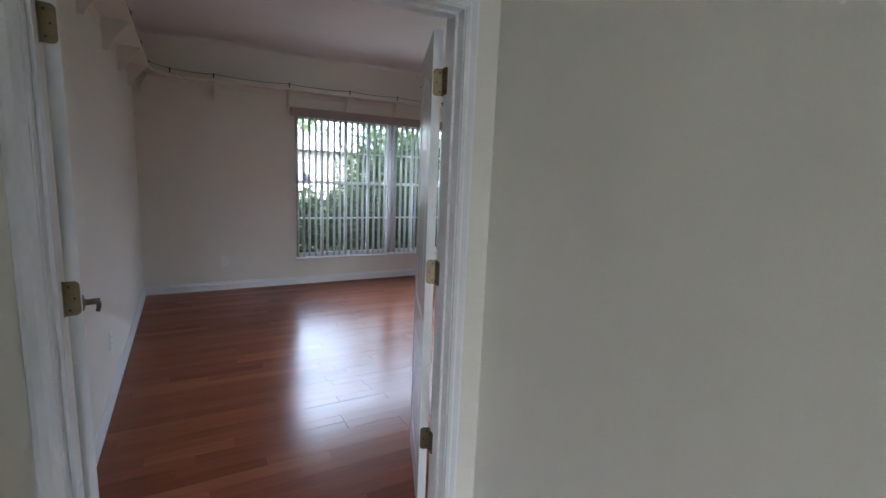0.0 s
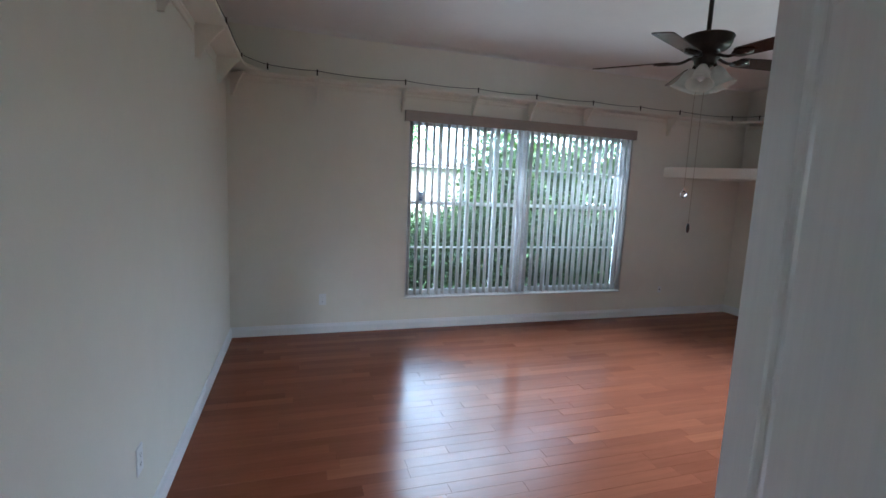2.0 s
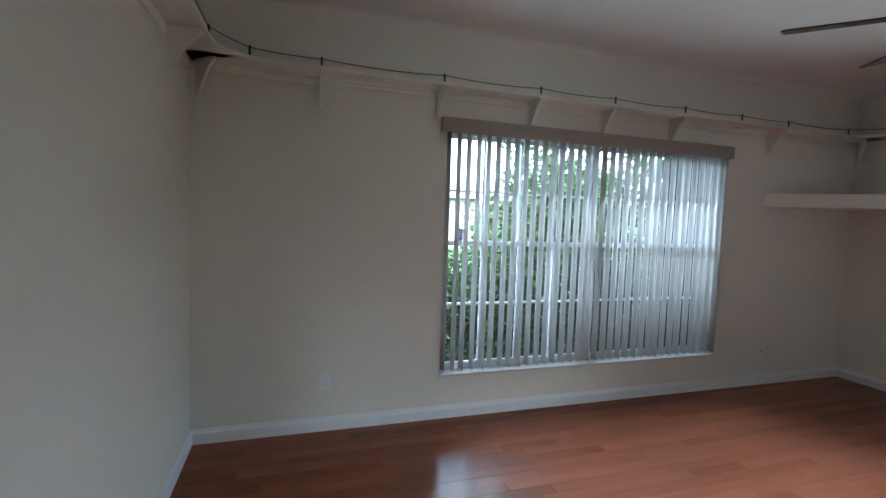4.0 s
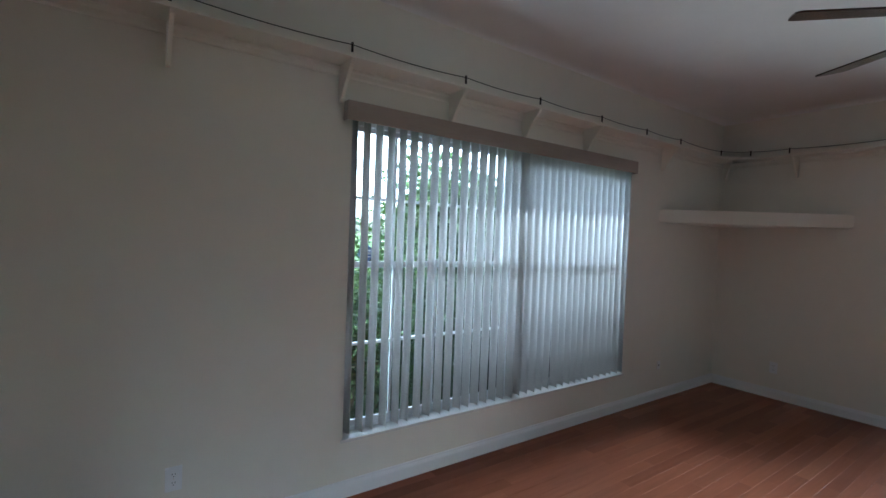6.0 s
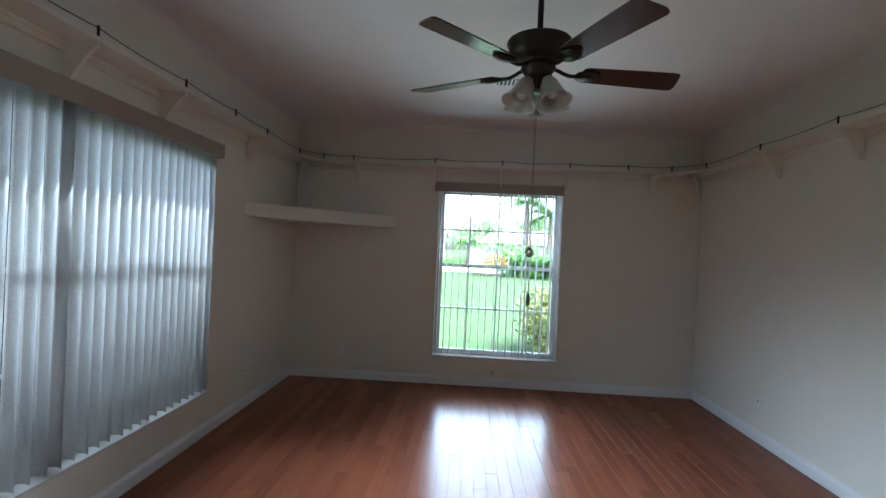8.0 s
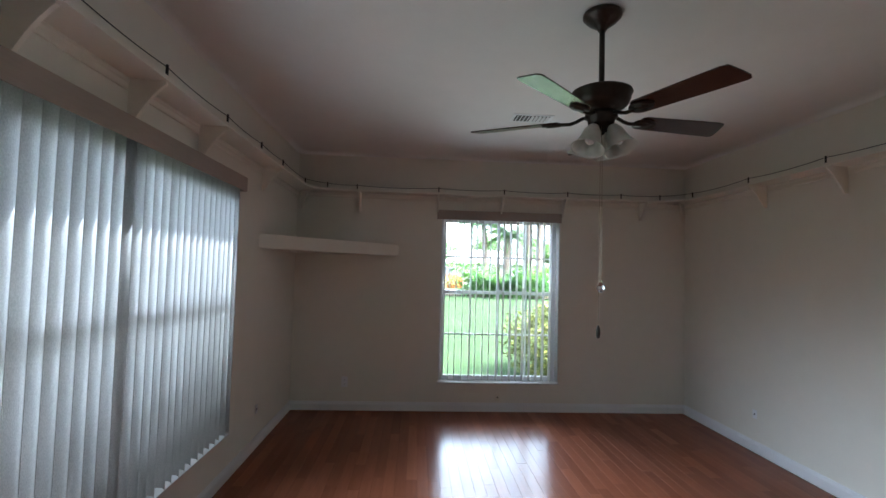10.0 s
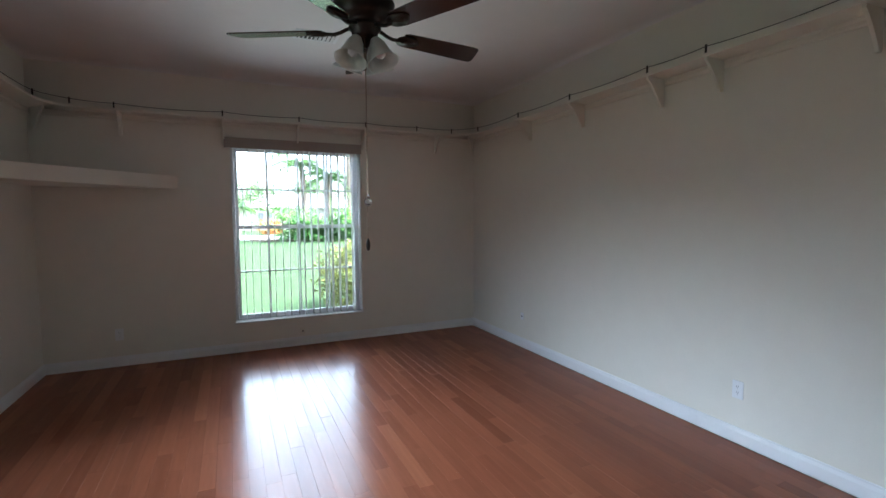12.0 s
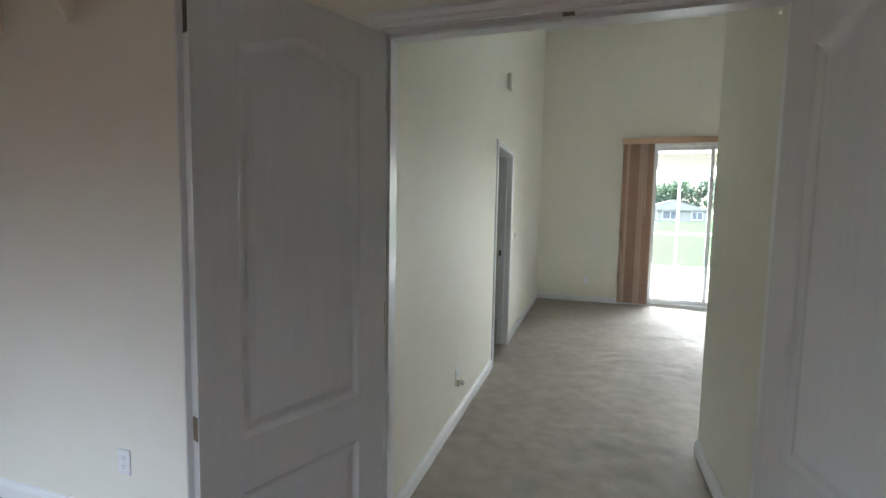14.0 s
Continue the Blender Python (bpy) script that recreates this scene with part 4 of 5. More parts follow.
# ---------------------------------------------------------------- sliding glass door and its blind
slider = thing("sliding_door", "white aluminium sliding glass door to the patio", "sliding door", pose(0, FAR, 0), kind="structure")
f = 0.05
part("frame", boxes((SL[0], SL[0] + f, -0.16, -0.02, 0, SL[2]), (SL[1] - f, SL[1], -0.16, -0.02, 0, SL[2]), (SL[0] + f, SL[1] - f, -0.16, -0.02, SL[2] - f, SL[2]), (SL[0] + f, SL[1] - f, -0.16, -0.02, 0.0, 0.045), bevel=0.002), window_white, slider)
edges = [SL[0] + f, -1.53, SL[1] - f]
for k in range(2):
    a, b, y = edges[k] - 0.01 * (k > 0), edges[k + 1] + 0.05 * (k < 1), -0.06 - 0.035 * (k % 2)
    pn = part("panel", boxes((a, a + 0.055, y - 0.03, y, 0.046, SL[2] - f), (b - 0.055, b, y - 0.03, y, 0.046, SL[2] - f), (a + 0.055, b - 0.055, y - 0.03, y, 0.046, 0.12), (a + 0.055, b - 0.055, y - 0.03, y, SL[2] - f - 0.06, SL[2] - f), bevel=0.002), window_white, slider)
    pane = part("pane", boxes((a + 0.05, b - 0.05, y - 0.018, y - 0.012, 0.115, SL[2] - f - 0.055)), pane_glass, pn, "clear glass pane")
    pane.visible_shadow = False
pb = thing("patio_blind", "rose-beige vertical blind drawn aside with a peach valance", "blind", pose(0, FAR, 0), group="vertical blinds")
part("valance", boxes((SL[0] - 0.4, -0.19, 0.10, 0.112, 2.575, 2.67), (-0.202, -0.19, 0.004, 0.10, 2.575, 2.67), (SL[0] - 0.4, -0.202, 0.004, 0.10, 2.658, 2.67), bevel=0.002), tan_valance, pb, "peach coloured valance")
rng = random.Random(8)
vane = {}
for mat in (blind_pink, blind_light):
    bm = bmesh.new()
    cols = [(bm.verts.new((0.006 * (1 - s * s), s * 0.045, 0)), bm.verts.new((0.006 * (1 - s * s), s * 0.045, -2.54))) for s in (-1, -0.5, 0, 0.5, 1)]
    cols2 = [(bm.verts.new((0.006 * (1 - s * s) + 0.0012, s * 0.045, 0)), bm.verts.new((0.006 * (1 - s * s) + 0.0012, s * 0.045, -2.54))) for s in (-1, -0.5, 0, 0.5, 1)]
    for cc in (cols, cols2):
        for a, b in zip(cc, cc[1:]):
            bm.faces.new((a[0], b[0], b[1], a[1]))
    for k in (0, 4):
        bm.faces.new((cols[k][0], cols[k][1], cols2[k][1], cols2[k][0]))
    bmesh.ops.recalc_face_normals(bm, faces=bm.faces[:])
    vane[mat.name] = mesh_of("vane", bm, mat)
for k in range(24):
    ob = new("vane", vane[(blind_pink if rng.random() < 0.7 else blind_light).name])
    ob.parent = pb
    ob.matrix_basis = pose(-0.235 - 0.0172 * k, 0.055, 2.58, 0, rng.uniform(-0.25, 0.25), 58 + rng.uniform(-26, 26))
# ---------------------------------------------------------------- outdoors
ground_bm = bmesh.new()
hole = []
gx = [-700, -6.2, 3.0, E + 0.2, 700]
gy = [-700, FAR - 0.2, 1.6, N + 0.2, 700]
gv = [[ground_bm.verts.new((x, y, GROUND)) for x in gx] for y in gy]
for j in range(4):
    for i in range(4):
        ground_bm.faces.new((gv[j][i], gv[j][i + 1], gv[j + 1][i + 1], gv[j + 1][i]))
structure("ground", ground_bm, grass_m, "bright green mown lawn")


def strip(pts, half, z, bm=None):
    bm = bm or bmesh.new()
    rows = []
    for i, (x, y) in enumerate(pts):
        x2, y2 = pts[min(i + 1, len(pts) - 1)]
        x1, y1 = pts[max(i - 1, 0)]
        d = Vector((x2 - x1, y2 - y1)).normalized()
        rows.append([bm.verts.new((x - d.y * o, y + d.x * o, zz)) for o, zz in ((-half, GROUND), (-half, z), (half, z), (half, GROUND))])
    for a, b in zip(rows, rows[1:]):
        for k in range(3):
            bm.faces.new((a[k], a[k + 1], b[k + 1], b[k]))
    bmesh.ops.recalc_face_normals(bm, faces=bm.faces[:])
    return bm


structure("road", strip([(38 + 0.0009 * y * y, y) for y in range(-90, 100, 10)], 3.2, GROUND + 0.03), asphalt, "pale grey residential street")
structure("kerb", strip([(34.6 + 0.0009 * y * y, y) for y in range(-90, 100, 10)], 0.2, GROUND + 0.12), concrete, "pale concrete kerb")
structure("pavement", strip([(33, 17), (26, 13), (19, 14.5), (12, 17)], 1.6, GROUND + 0.04), concrete, "pale concrete driveway across the lawn")
structure("patio", boxes((-9, 2.5, -11.9, FAR - 0.2, GROUND, -0.04)), concrete, "pale sunlit concrete patio slab")
structure("bed_of_mulch", prism([(33 + 3.6 * math.cos(a) * 0.55, -1.6 + 5.2 * math.sin(a)) for a in [2 * math.pi * k / 28 for k in range(28)]], GROUND, GROUND + 0.1), mulch, "brown mulch bed under the palms")


def leaves(points, normals, size, mat, rng, slim=0.45, fold=0.18, bm_name="leaf"):
    """Many small folded leaves, one island each."""
    vs, fs = [], []
    for p, nrm in zip(points, normals):
        d = Vector((rng.gauss(0, 1), rng.gauss(0, 1), rng.gauss(-0.25, 0.8)))
        d = (d + nrm * 0.5).normalized()
        side = d.cross(nrm + Vector((rng.gauss(0, 0.5), rng.gauss(0, 0.5), rng.gauss(0, 0.5)))).normalized()
        up = side.cross(d)
        s = size * rng.uniform(0.6, 1.25)
        b = len(vs)
        tip = p + d * s - up * s * 0.12
        vs += [p, p + d * s * 0.45 + side * s * slim * 0.5 + up * s * fold * 0.5, tip, p + d * s * 0.45 - side * s * slim * 0.5 + up * s * fold * 0.5, p + d * s * 0.5]
        fs += [(b, b + 1, b + 4), (b + 1, b + 2, b + 4), (b + 2, b + 3, b + 4), (b + 3, b, b + 4)]
    me = bpy.data.meshes.new(bm_name)
    me.from_pydata([tuple(v) for v in vs], [], fs)
    me.materials.append(mat)
    return me


def clump_points(blobs, count, rng, shell=0.35):
    """Points spread in uneven ellipsoids, most near their skin."""
    pts, nrm = [], []
    total = sum(b[3] * b[4] + b[4] * b[5] + b[3] * b[5] for b in blobs)
    for cx, cy, cz, rx, ry, rz in blobs:
        for _ in range(int(count * (rx * ry + ry * rz + rx * rz) / total)):
            d = Vector((rng.gauss(0, 1), rng.gauss(0, 1), rng.gauss(0, 1))).normalized()
            k = 1 - shell * rng.random() ** 1.6 + 0.22 * noise.noise(d * 2.3 + Vector((cx, cy, cz)))
            p = Vector((cx + d.x * rx * k, cy + d.y * ry * k, cz + d.z * rz * k))
            if p.z > GROUND + 0.03:
                pts.append(p)
                nrm.append(d)
    return pts, nrm


def stems(base_pts, tips, r, name, parent, mat=None):
    bm = bmesh.new()
    for b, t in zip(base_pts, tips):
        mid = (Vector(b) + Vector(t)) / 2 + Vector((0.05, -0.04, 0.05))
        tube([b, mid, t], r, 6, bm, 0.5)
    return part(name, bm, mat or twig_mat, parent)


rng = random.Random(21)
# hedge along the wide window
hedge = thing("hedge", "dense broad-leaved green hedge close outside the window", "hedge", pose(0, 0, 0))
blobs = []
for k in range(19):
    x = -1.2 + k * 0.36
    h = 0.72 + 0.05 * math.sin(k * 2.1) if x < 2.5 else 0.78
    blobs.append((x, N + 1.55 + 0.12 * math.sin(k * 1.7), h - 0.15, 0.42, 0.55, h))
pts, nrm = clump_points(blobs, 25000, rng, 0.55)
crown = new("foliage", leaves(pts, nrm, 0.095, hedge_leaf, rng))
crown.parent = hedge
tagged(crown, kind="stuff")
stems([(-1.2 + 0.36 * k, N + 1.55, GROUND) for k in range(19)], [(-1.2 + 0.36 * k + rng.uniform(-0.15, 0.15), N + 1.5 + rng.uniform(-0.2, 0.2), 0.9) for k in range(19)], 0.018, "stem", hedge)
# taller shrub beyond it
shrub = thing("shrub", "tall leafy green shrub rising above the hedge", "shrub", pose(0, 0, 0))
blobs = [(4.05 + 1.25 * math.cos(a) * r, N + 2.35 + 0.5 * math.sin(a) * r, z, 0.62, 0.55, 0.5) for a, r, z in ((0, 0, 1.9), (0.4, 1, 1.35), (2.6, 0.9, 1.35), (1.6, 0.6, 1.0), (4.4, 0.6, 1.65), (0, 1.5, 1.6), (3.3, 0.5, 2.15), (0.1, 1.9, 0.95), (5.6, 0.9, 2.05), (0, 2.2, 1.45), (2.9, 0.9, 0.8), (4.0, 1.1, 1.7), (1.2, 0.8, 1.8))]
pts, nrm = clump_points(blobs, 12000, rng, 0.6)
crown = new("foliage", leaves(pts, nrm, 0.11, hedge_leaf, rng, 0.5))
crown.parent = shrub
tagged(crown, kind="stuff")
stems([(4.2, N + 2.35, GROUND)] * 7, [(3.0 + 0.45 * k, N + 2.3 + 0.1 * (k % 3), 1.5 + 0.15 * (k % 3)) for k in range(7)], 0.03, "stem", shrub)
# variegated bush beyond the narrow window
bush = thing("bush", "rounded yellow-green variegated bush on the lawn", "bush", pose(0, 0, 0))
blobs = [(8.35, 2.35, 0.42, 0.95, 0.95, 0.66), (8.15, 2.75, 0.30, 0.62, 0.5, 0.55), (8.4, 2.0, 0.3, 0.7, 0.7, 0.6), (8.2, 2.5, 0.75, 0.5, 0.45, 0.35)]
pts, nrm = clump_points(blobs, 5200, rng, 0.4)
crown = new("foliage", leaves(pts, nrm, 0.12, gold_leaf, rng, 0.42))
crown.parent = bush
tagged(crown, kind="stuff")
stems([(8.3, 2.4, GROUND)] * 9, [(8.3 + 0.5 * math.cos(k * 0.7), 2.4 + 0.5 * math.sin(k * 0.7), 0.6) for k in range(9)], 0.016, "stem", bush)


def frond_faces(vs, fs, base, yaw, pitch, length, width, rng, n=9, droop=0.75):
    """A feather frond: leaflets on both sides of an arching rib."""
    d = Vector((math.cos(yaw), math.sin(yaw), 0))
    side = Vector((-math.sin(yaw), math.cos(yaw), 0))
    for k in range(1, n + 1):
        s = k / n
        r = base + d * (length * s * math.cos(pitch * (1 - s))) + Vector((0, 0, length * (math.sin(pitch) * s - droop * s * s)))
        for sg in (-1, 1):
            l = width * (0.35 + math.sin(math.pi * min(1, s * 0.9 + 0.1))) * rng.uniform(0.85, 1.1)
            tip = r + side * sg * l * 0.75 + d * l * 0.55 - Vector((0, 0, l * 0.45))
            b = len(vs)
            w = length / n * 0.36
            vs += [r - d * w, r + d * w, tip]
            fs += [(b, b + 1, b + 2)]
    b = len(vs)
    rib = [base + d * (length * s * math.cos(pitch * (1 - s))) + Vector((0, 0, length * (math.sin(pitch) * s - droop * s * s))) for s in (0, 0.25, 0.5, 0.75, 1)]
    for q in rib:
        vs += [q + side * 0.02, q - side * 0.02]
    for k in range(4):
        fs.append((b + 2 * k, b + 2 * k + 1, b + 2 * k + 3, b + 2 * k + 2))


def palm(x, y, height, lean, seed, spread=2.3, label="tall palm with a grey ringed trunk"):
    r = random.Random(seed)
    tree = thing("palm_tree", label, "palm tree", pose(x, y, GROUND), group="palms on the lawn")
    path = [(lean * (s ** 1.6), 0.3 * lean * s * s, height * s) for s in [k / 12 for k in range(13)]]
    bm = bmesh.new()
    for k in range(12):
        a, b = Vector(path[k]), Vector(path[k + 1])
        w = 0.24 - 0.09 * k / 12
        tube([a, a + (b - a) * 0.9, b], w * 1.08, 10, bm, 0.9)
    part("trunk", bm, bark, tree)
    vs, fs = [], []
    top = Vector(path[-1])
    for k in range(26):
        frond_faces(vs, fs, top, k * 2.4 + r.uniform(-0.2, 0.2), r.uniform(-0.2, 1.25), spread * r.uniform(0.8, 1.1), 0.75, r, 14)
    me = bpy.data.meshes.new("crown")
    me.from_pydata([tuple(v) for v in vs], [], fs)
    me.materials.append(palm_leaf)
    c = new("crown", me)
    c.parent = tree
    return tree


palm(33.4, -0.1, 5.2, 0.5, 3, 2.2)
palm(34.0, -1.7, 4.4, -0.2, 4, 2.0)
palm(32.8, -3.1, 8.2, 0.2, 5, 2.6)
palm(33.6, -4.0, 7.0, -0.2, 6, 2.4)
palm(47, 8.5, 2.3, 0.3, 7, 1.8, "young feather palm by the street")
palm(48, 4.0, 2.6, -0.2, 9, 1.9, "young feather palm by the street")
# philodendron clump
fern = thing("philodendron", "spreading dark green philodendron clump under the palms", "shrub", pose(32.2, -1.3, GROUND))
vs, fs = [], []
r = random.Random(6)
for k in range(130):
    frond_faces(vs, fs, Vector((r.gauss(0, 0.5), r.gauss(0, 1.0), 0.1)), r.uniform(0, 6.28), r.uniform(0.35, 1.5), r.uniform(2.0, 4.4), 0.9, r, 9, 0.36)
me = bpy.data.meshes.new("foliage")
me.from_pydata([tuple(v) for v in vs], [], fs)
me.materials.append(fern_leaf)
tagged(new("foliage", me), kind="stuff").parent = fern


def small_shrub(name, label, x, y, h, w, mat, count, size, seed):
    r = random.Random(seed)
    s = thing(name, label, "shrub", pose(0, 0, 0), group="shrubs by the houses")
    p, n = clump_points([(x, y, GROUND + h * 0.5, w, w, h * 0.55), (x + w * 0.5, y - w * 0.6, GROUND + h * 0.4, w * 0.7, w * 0.7, h * 0.45)], count, r)
    c = new("foliage", leaves(p, n, size, mat, r))
    c.parent = s
    tagged(c, kind="stuff")


small_shrub("shrub", "red-leaved shrub at the street's far side", 44.5, 1.5, 1.3, 0.9, red_leaf, 500, 0.35, 1)
small_shrub("shrub", "green clipped shrub at the street's far side", 45, 6.5, 1.0, 1.6, fern_leaf, 600, 0.3, 2)
small_shrub("shrub", "green clipped shrub by the palms", 36, -6.2, 1.2, 1.8, fern_leaf, 600, 0.3, 3)


def tree(x, y, h, spread, seed, label, mat=far_leaf, group="trees beyond the lawn"):
    r = random.Random(seed)
    t = thing("tree", label, "tree", pose(0, 0, 0), group=group)
    bm = tube([(x, y, GROUND), (x + 0.1, y, GROUND + h * 0.25), (x - 0.1, y + 0.1, GROUND + h * 0.6)], 0.03 * h, 8, taper=0.5)
    blobs = []
    for k in range(13):
        a, q = r.uniform(0, 6.28), r.uniform(0.2, 0.75)
        c = (x + math.cos(a) * spread * q, y + math.sin(a) * spread * q, GROUND + h * r.uniform(0.3, 0.85))
        blobs.append((*c, spread * r.uniform(0.3, 0.5), spread * r.uniform(0.3, 0.5), h * r.uniform(0.12, 0.2)))
        tube([(x, y, GROUND + h * 0.4), ((x + c[0]) / 2, (y + c[1]) / 2, GROUND + h * 0.55), c], 0.012 * h, 6, bm, 0.4)
    part("trunk", bm, bark, t)
    p, n = clump_points(blobs, 2400, r, 0.7)
    c = new("crown", leaves(p, n, 0.055 * h, mat, r, 0.6))
    c.parent = t
    return t


tree(50, 11.5, 3.4, 1.8, 1, "small bare-stemmed street tree before the houses")
for k, (x, y, h, s) in enumerate(((78, 22, 8, 5), (80, 12, 7, 5), (84, 2, 8, 6), (82, -8, 9, 6), (80, 32, 9, 6), (86, -20, 9, 7))):
    tree(x, y, h, s, 20 + k, "broad green tree behind the houses")
for k, (x, y, h, s) in enumerate(((5.5, 30, 8, 3.2), (-3, 34, 9, 4.5))):
    tree(x, y, h, s, 40 + k, "green tree across the side yard")
for k, (x, y, h, s) in enumerate(((-15, -134, 14, 7), (-21, -138, 12, 7), (-27, -134, 14, 8), (-34, -136, 13, 7), (-41, -134, 14, 8), (-9, -136, 13, 7), (-3, -134, 12, 7), (4, -138, 13, 7), (-48, -136, 13, 8))):
    tree(x, y, h, s, 60 + k, "tall dark green tree beyond the far house", dusk_leaf)


def house(label, m, w, d, eave, ridge, windows, door_x=None, arch=False):
    """A single-storey stucco house: x along its front, front face at y = 0 looking to -y."""
    h = thing("house", label, "house", m, group="neighbouring houses")
    part("wall", boxes((-w / 2, w / 2, 0, d, GROUND, eave)), stucco, h)
    bm = bmesh.new()
    o = 0.6
    if arch:
        pts = [(-w / 2 - o, eave), (w / 2 + o, eave), (0, ridge)]
        prism([(x, z) for x, z in pts], 0, d + o, bm=bm, m=Matrix.Translation((0, d, 0)) @ pose(0, 0, 0, 90, 0, 0))
        part("roof", bm, roof_tile, h)
        part("gable", prism([(-w / 2 + 0.3, eave), (w / 2 - 0.3, eave), (0, ridge - 0.35)], 0, 0.2, m=Matrix.Translation((0, -0.42, 0)) @ pose(0, 0, 0, 90, 0, 0)), stucco, h)
    else:
        lo = [bm.verts.new(p) for p in ((-w / 2 - o, -o, eave), (w / 2 + o, -o, eave), (w / 2 + o, d + o, eave), (-w / 2 - o, d + o, eave))]
        hi = [bm.verts.new(p) for p in ((-w / 2 + d / 2, d / 2, ridge), (w / 2 - d / 2, d / 2, ridge))]
        for q in ((lo[0], lo[1], hi[1], hi[0]), (lo[1], lo[2], hi[1]), (lo[2], lo[3], hi[0], hi[1]), (lo[3], lo[0], hi[0]), tuple(lo[::-1])):
            bm.faces.new(q)
        part("roof", bm, roof_tile, h)
    for x, ww, z0, z1 in windows:
        win = part("window", boxes((x - ww / 2 - 0.08, x + ww / 2 + 0.08, -0.05, -0.004, z0 - 0.08, z0), (x - ww / 2 - 0.08, x + ww / 2 + 0.08, -0.05, -0.004, z1, z1 + 0.08), (x - ww / 2 - 0.08, x - ww / 2, -0.05, -0.004, z0, z1), (x + ww / 2, x + ww / 2 + 0.08, -0.05, -0.004, z0, z1), (x - 0.03, x + 0.03, -0.05, -0.004, z0, z1)), window_white, h)
        part("pane", boxes((x - ww / 2, x + ww / 2, -0.02, -0.006, z0, z1)), dark_glass, win)
    if door_x is not None:
        part("garage_door", boxes((door_x - 2.3, door_x + 2.3, -0.06, -0.004, GROUND, 2.0), bevel=0.01), window_white, h)
    return h


house("pale single-storey house across the street", pose(60, 16, 0, 0, 0, -90), 17, 11, 2.45, 4.3, [(-3, 1.6, 0.6, 1.9), (1, 1.2, 0.6, 1.9), (6, 1.2, 0.6, 1.9)], -6)
house("pale single-storey house across the street", pose(58, -4, 0, 0, 0, -90), 16, 11, 2.45, 4.4, [(-5, 1.6, 0.6, 1.9), (-1, 2.0, 0.5, 2.0), (4, 1.4, 0.6, 1.9)], 6)
house("pale house seen across the side yard", pose(3, 26, 0, 0, 0, 0), 13, 10, 2.5, 4.4, [(-3, 1.4, 0.6, 1.9), (2, 1.8, 0.6, 1.9)])
house("cream gabled house with tall windows across the back lawn", pose(-18.3, -117, 0, 0, 0, 180), 15, 11, 2.5, 5.0, [(-5, 2.6, 0.4, 2.2), (-0.6, 3.4, 0.4, 2.3), (5, 2.2, 0.4, 2.1)], arch=True)

# screened patio
lanai = thing("patio_roof", "white roof and beam over the patio", "patio roof", pose(0, 0, 0))
part("roof", boxes((-9, 2.5, -8.1, FAR - 0.22, 2.78, 2.95)), patio_paint, lanai)
part("beam", boxes((-9, 2.5, -8.1, -7.96, 2.52, 2.78), bevel=0.01), patio_paint, lanai)
for x in (-8.9, 2.3):
    part("post", boxes((x, x + 0.12, -8.09, -7.97, -0.04, 2.52), bevel=0.005), window_white, lanai)
cage = thing("screen_enclosure", "white aluminium screen enclosure round the patio", "screen enclosure", pose(0, 0, 0))
for x in (-7.4, -5.6, -3.9, -2.18, -0.45, 1.3):
    part("post", boxes((x - 0.03, x + 0.03, -11.86, -11.8, -0.04, 2.9), bevel=0.003), window_white, cage)
for z in (0.92, 2.86):
    part("rail", boxes((-7.4, 1.3, -11.85, -11.81, z - 0.03, z + 0.03), bevel=0.003), window_white, cage)
for x in (-7.4, -5.6, -3.9, -2.18, -0.45, 1.3):
    part("rafter", boxes((x - 0.025, x + 0.025, -11.8, -8.1, 2.84, 2.9), bevel=0.003), window_white, cage)
bolt = mesh_of("bolt", lathe([(0, 0), (0.022, 0), (0.018, 0.012), (0, 0.014)], 10, m=pose(0, 0, 0, -90, 0, 0)), shade_and_bolt_dark)
for x, z in [(-3.6 + 0.29 * k, 0.92) for k in range(12)] + [(-2.18, 0.15 + 0.19 * k) for k in range(4)]:
    ob = new("bolt", bolt)
    ob.parent = cage
    ob.location = (x, -11.81 if z > 0.9 else -11.80, z)
# ---------------------------------------------------------------- floor planks
PW = 0.083
LENGTHS = (0.42, 0.61, 0.8, 1.02, 1.21)


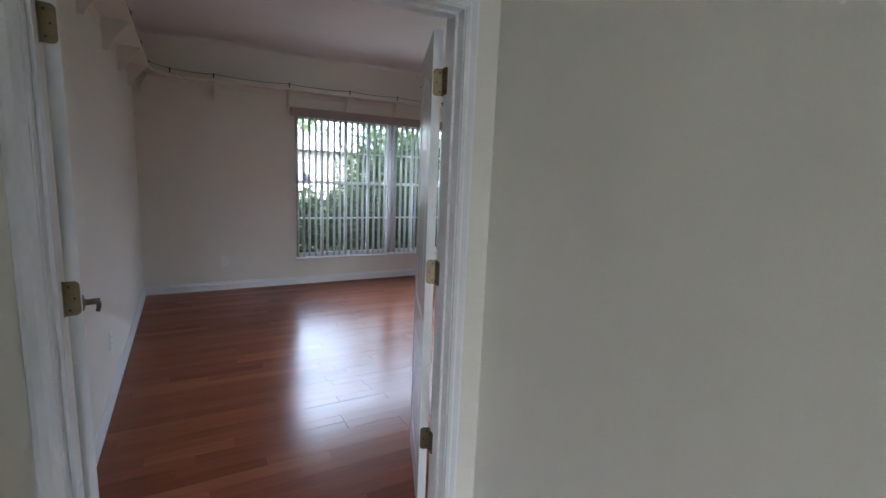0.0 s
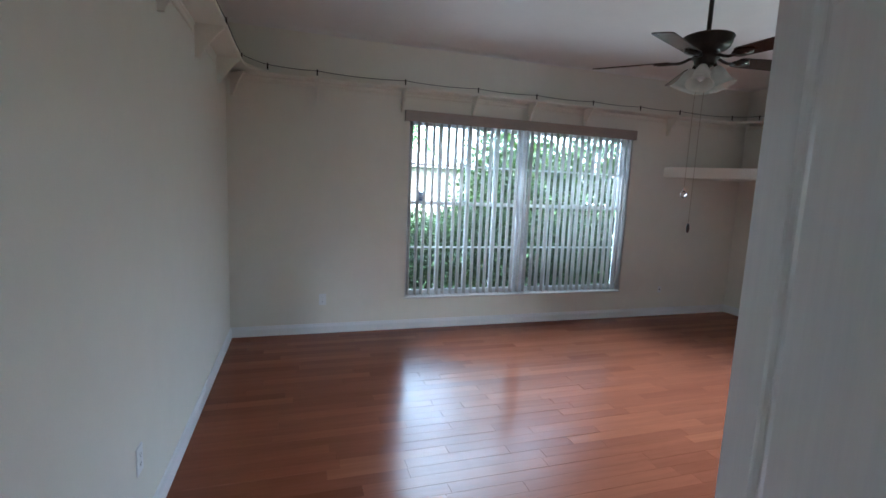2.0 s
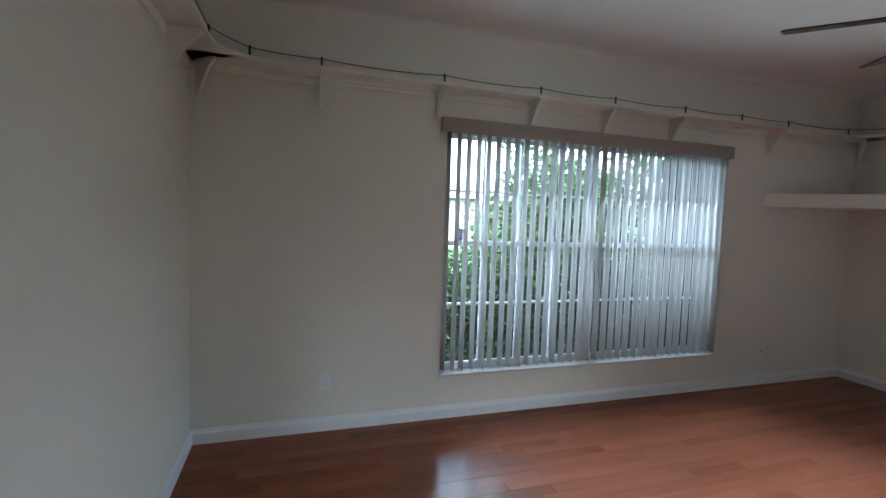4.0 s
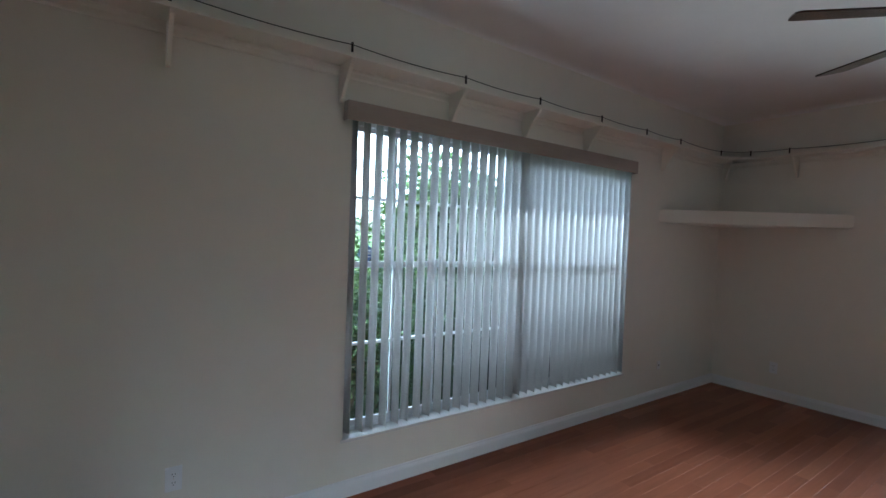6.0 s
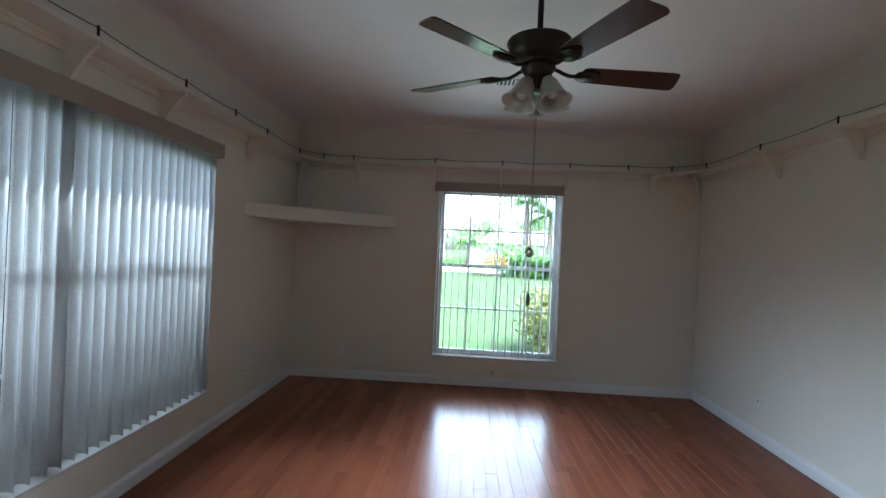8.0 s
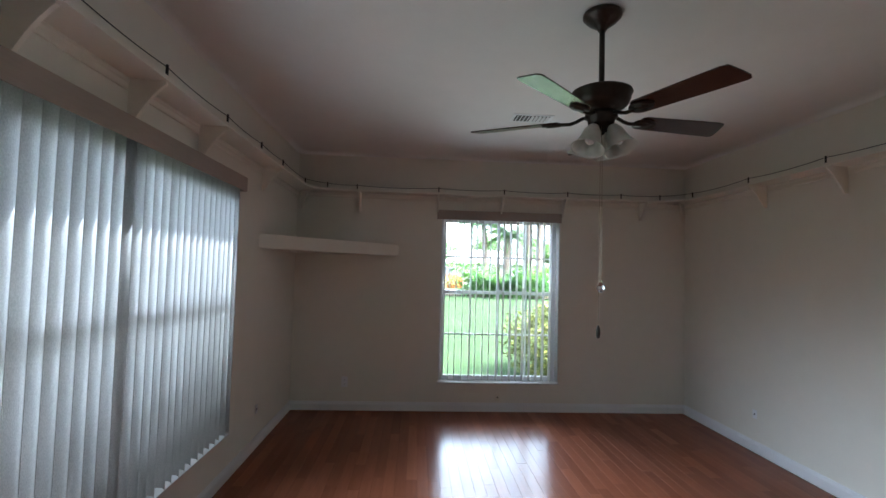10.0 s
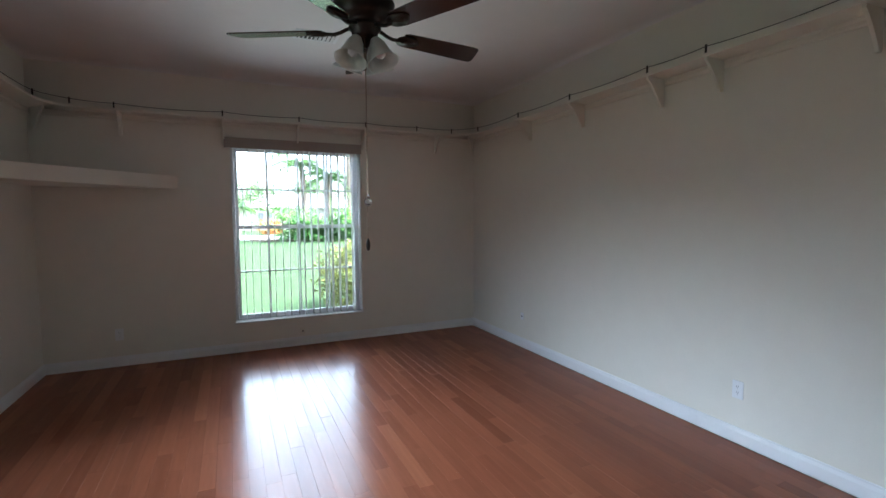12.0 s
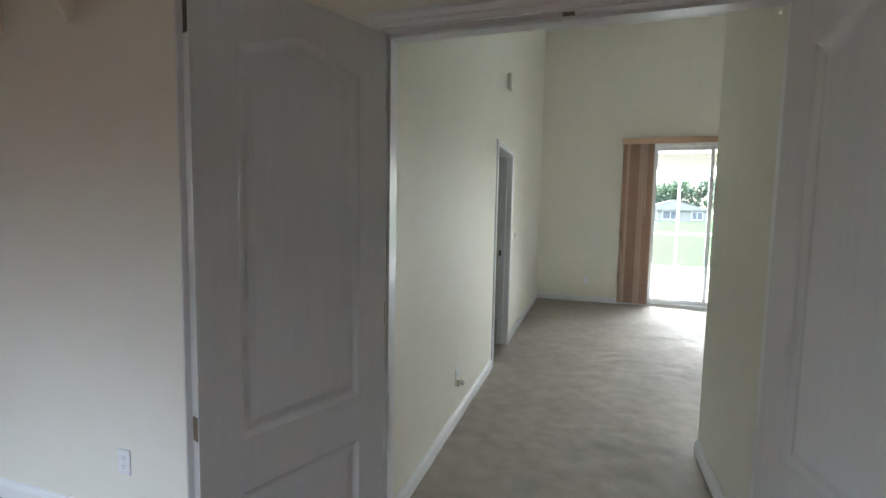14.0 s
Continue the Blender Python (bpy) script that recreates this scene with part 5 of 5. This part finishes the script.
def plank_verts(length, width):
    g, c = 0.0002, 0.0005
    lo = [(g, g, -0.0115), (length - g, g, -0.0115), (length - g, width - g, -0.0115), (g, width - g, -0.0115)]
    mid = [(x, y, -c) for x, y, z in lo]
    hi = [(g + c, g + c, 0), (length - g - c, g + c, 0), (length - g - c, width - g - c, 0), (g + c, width - g - c, 0)]
    f = [(8, 9, 10, 11)]
    for k in range(4):
        j = (k + 1) % 4
        f += [(k, j, 4 + j, 4 + k), (4 + k, 4 + j, 8 + j, 8 + k)]
    return lo + mid + hi, f


plank_mesh = {}
rest_v, rest_f = [], []
rng = random.Random(77)
count = 0
rows = int((N - 1.66) / PW) + 1
for r in range(rows):
    y = N - (r + 1) * PW
    yw = PW
    if y < 1.66:
        yw -= 1.66 - y
        y = 1.66
    a, b = (W, E) if y >= S - 0.001 else (JL, JR)
    if y < S < y + yw and y < S - 0.02:
        a, b = JL, JR
    x = a - rng.uniform(0, 0.9)
    while x < b - 0.01:
        ln = rng.choice(LENGTHS)
        x0, x1 = max(x, a), min(x + ln, b)
        x += ln
        if 0 < b - x1 < 0.03:
            x = x1 = b
        if x1 - x0 < 0.003:
            continue
        key = (round(x1 - x0, 4), round(yw, 3))
        if count < 300 and x0 < 3.4 and y > 2.2:
            if key not in plank_mesh:
                v, f = plank_verts(x1 - x0, yw)
                me = bpy.data.meshes.new("plank")
                me.from_pydata(v, [], f)
                me.materials.append(plank_wood)
                plank_mesh[key] = me
            ob = new("plank", plank_mesh[key])
            ob.parent = floor
            ob.matrix_basis = pose(x0, y, rng.uniform(-0.0002, 0.0002), rng.gauss(0, 0.12), rng.gauss(0, 0.02), 0)
            count += 1
        else:
            v, f = plank_verts(x1 - x0, yw)
            n = len(rest_v)
            tilt = math.tan(radians(rng.gauss(0, 0.12)))
            rest_v += [(p[0] + x0, p[1] + y, p[2] + tilt * p[1]) for p in v]
            rest_f += [tuple(n + i for i in q) for q in f]
me = bpy.data.meshes.new("planks")
me.from_pydata(rest_v, [], rest_f)
me.materials.append(plank_wood_rest)
tagged(new("planks", me), kind="stuff").parent = floor
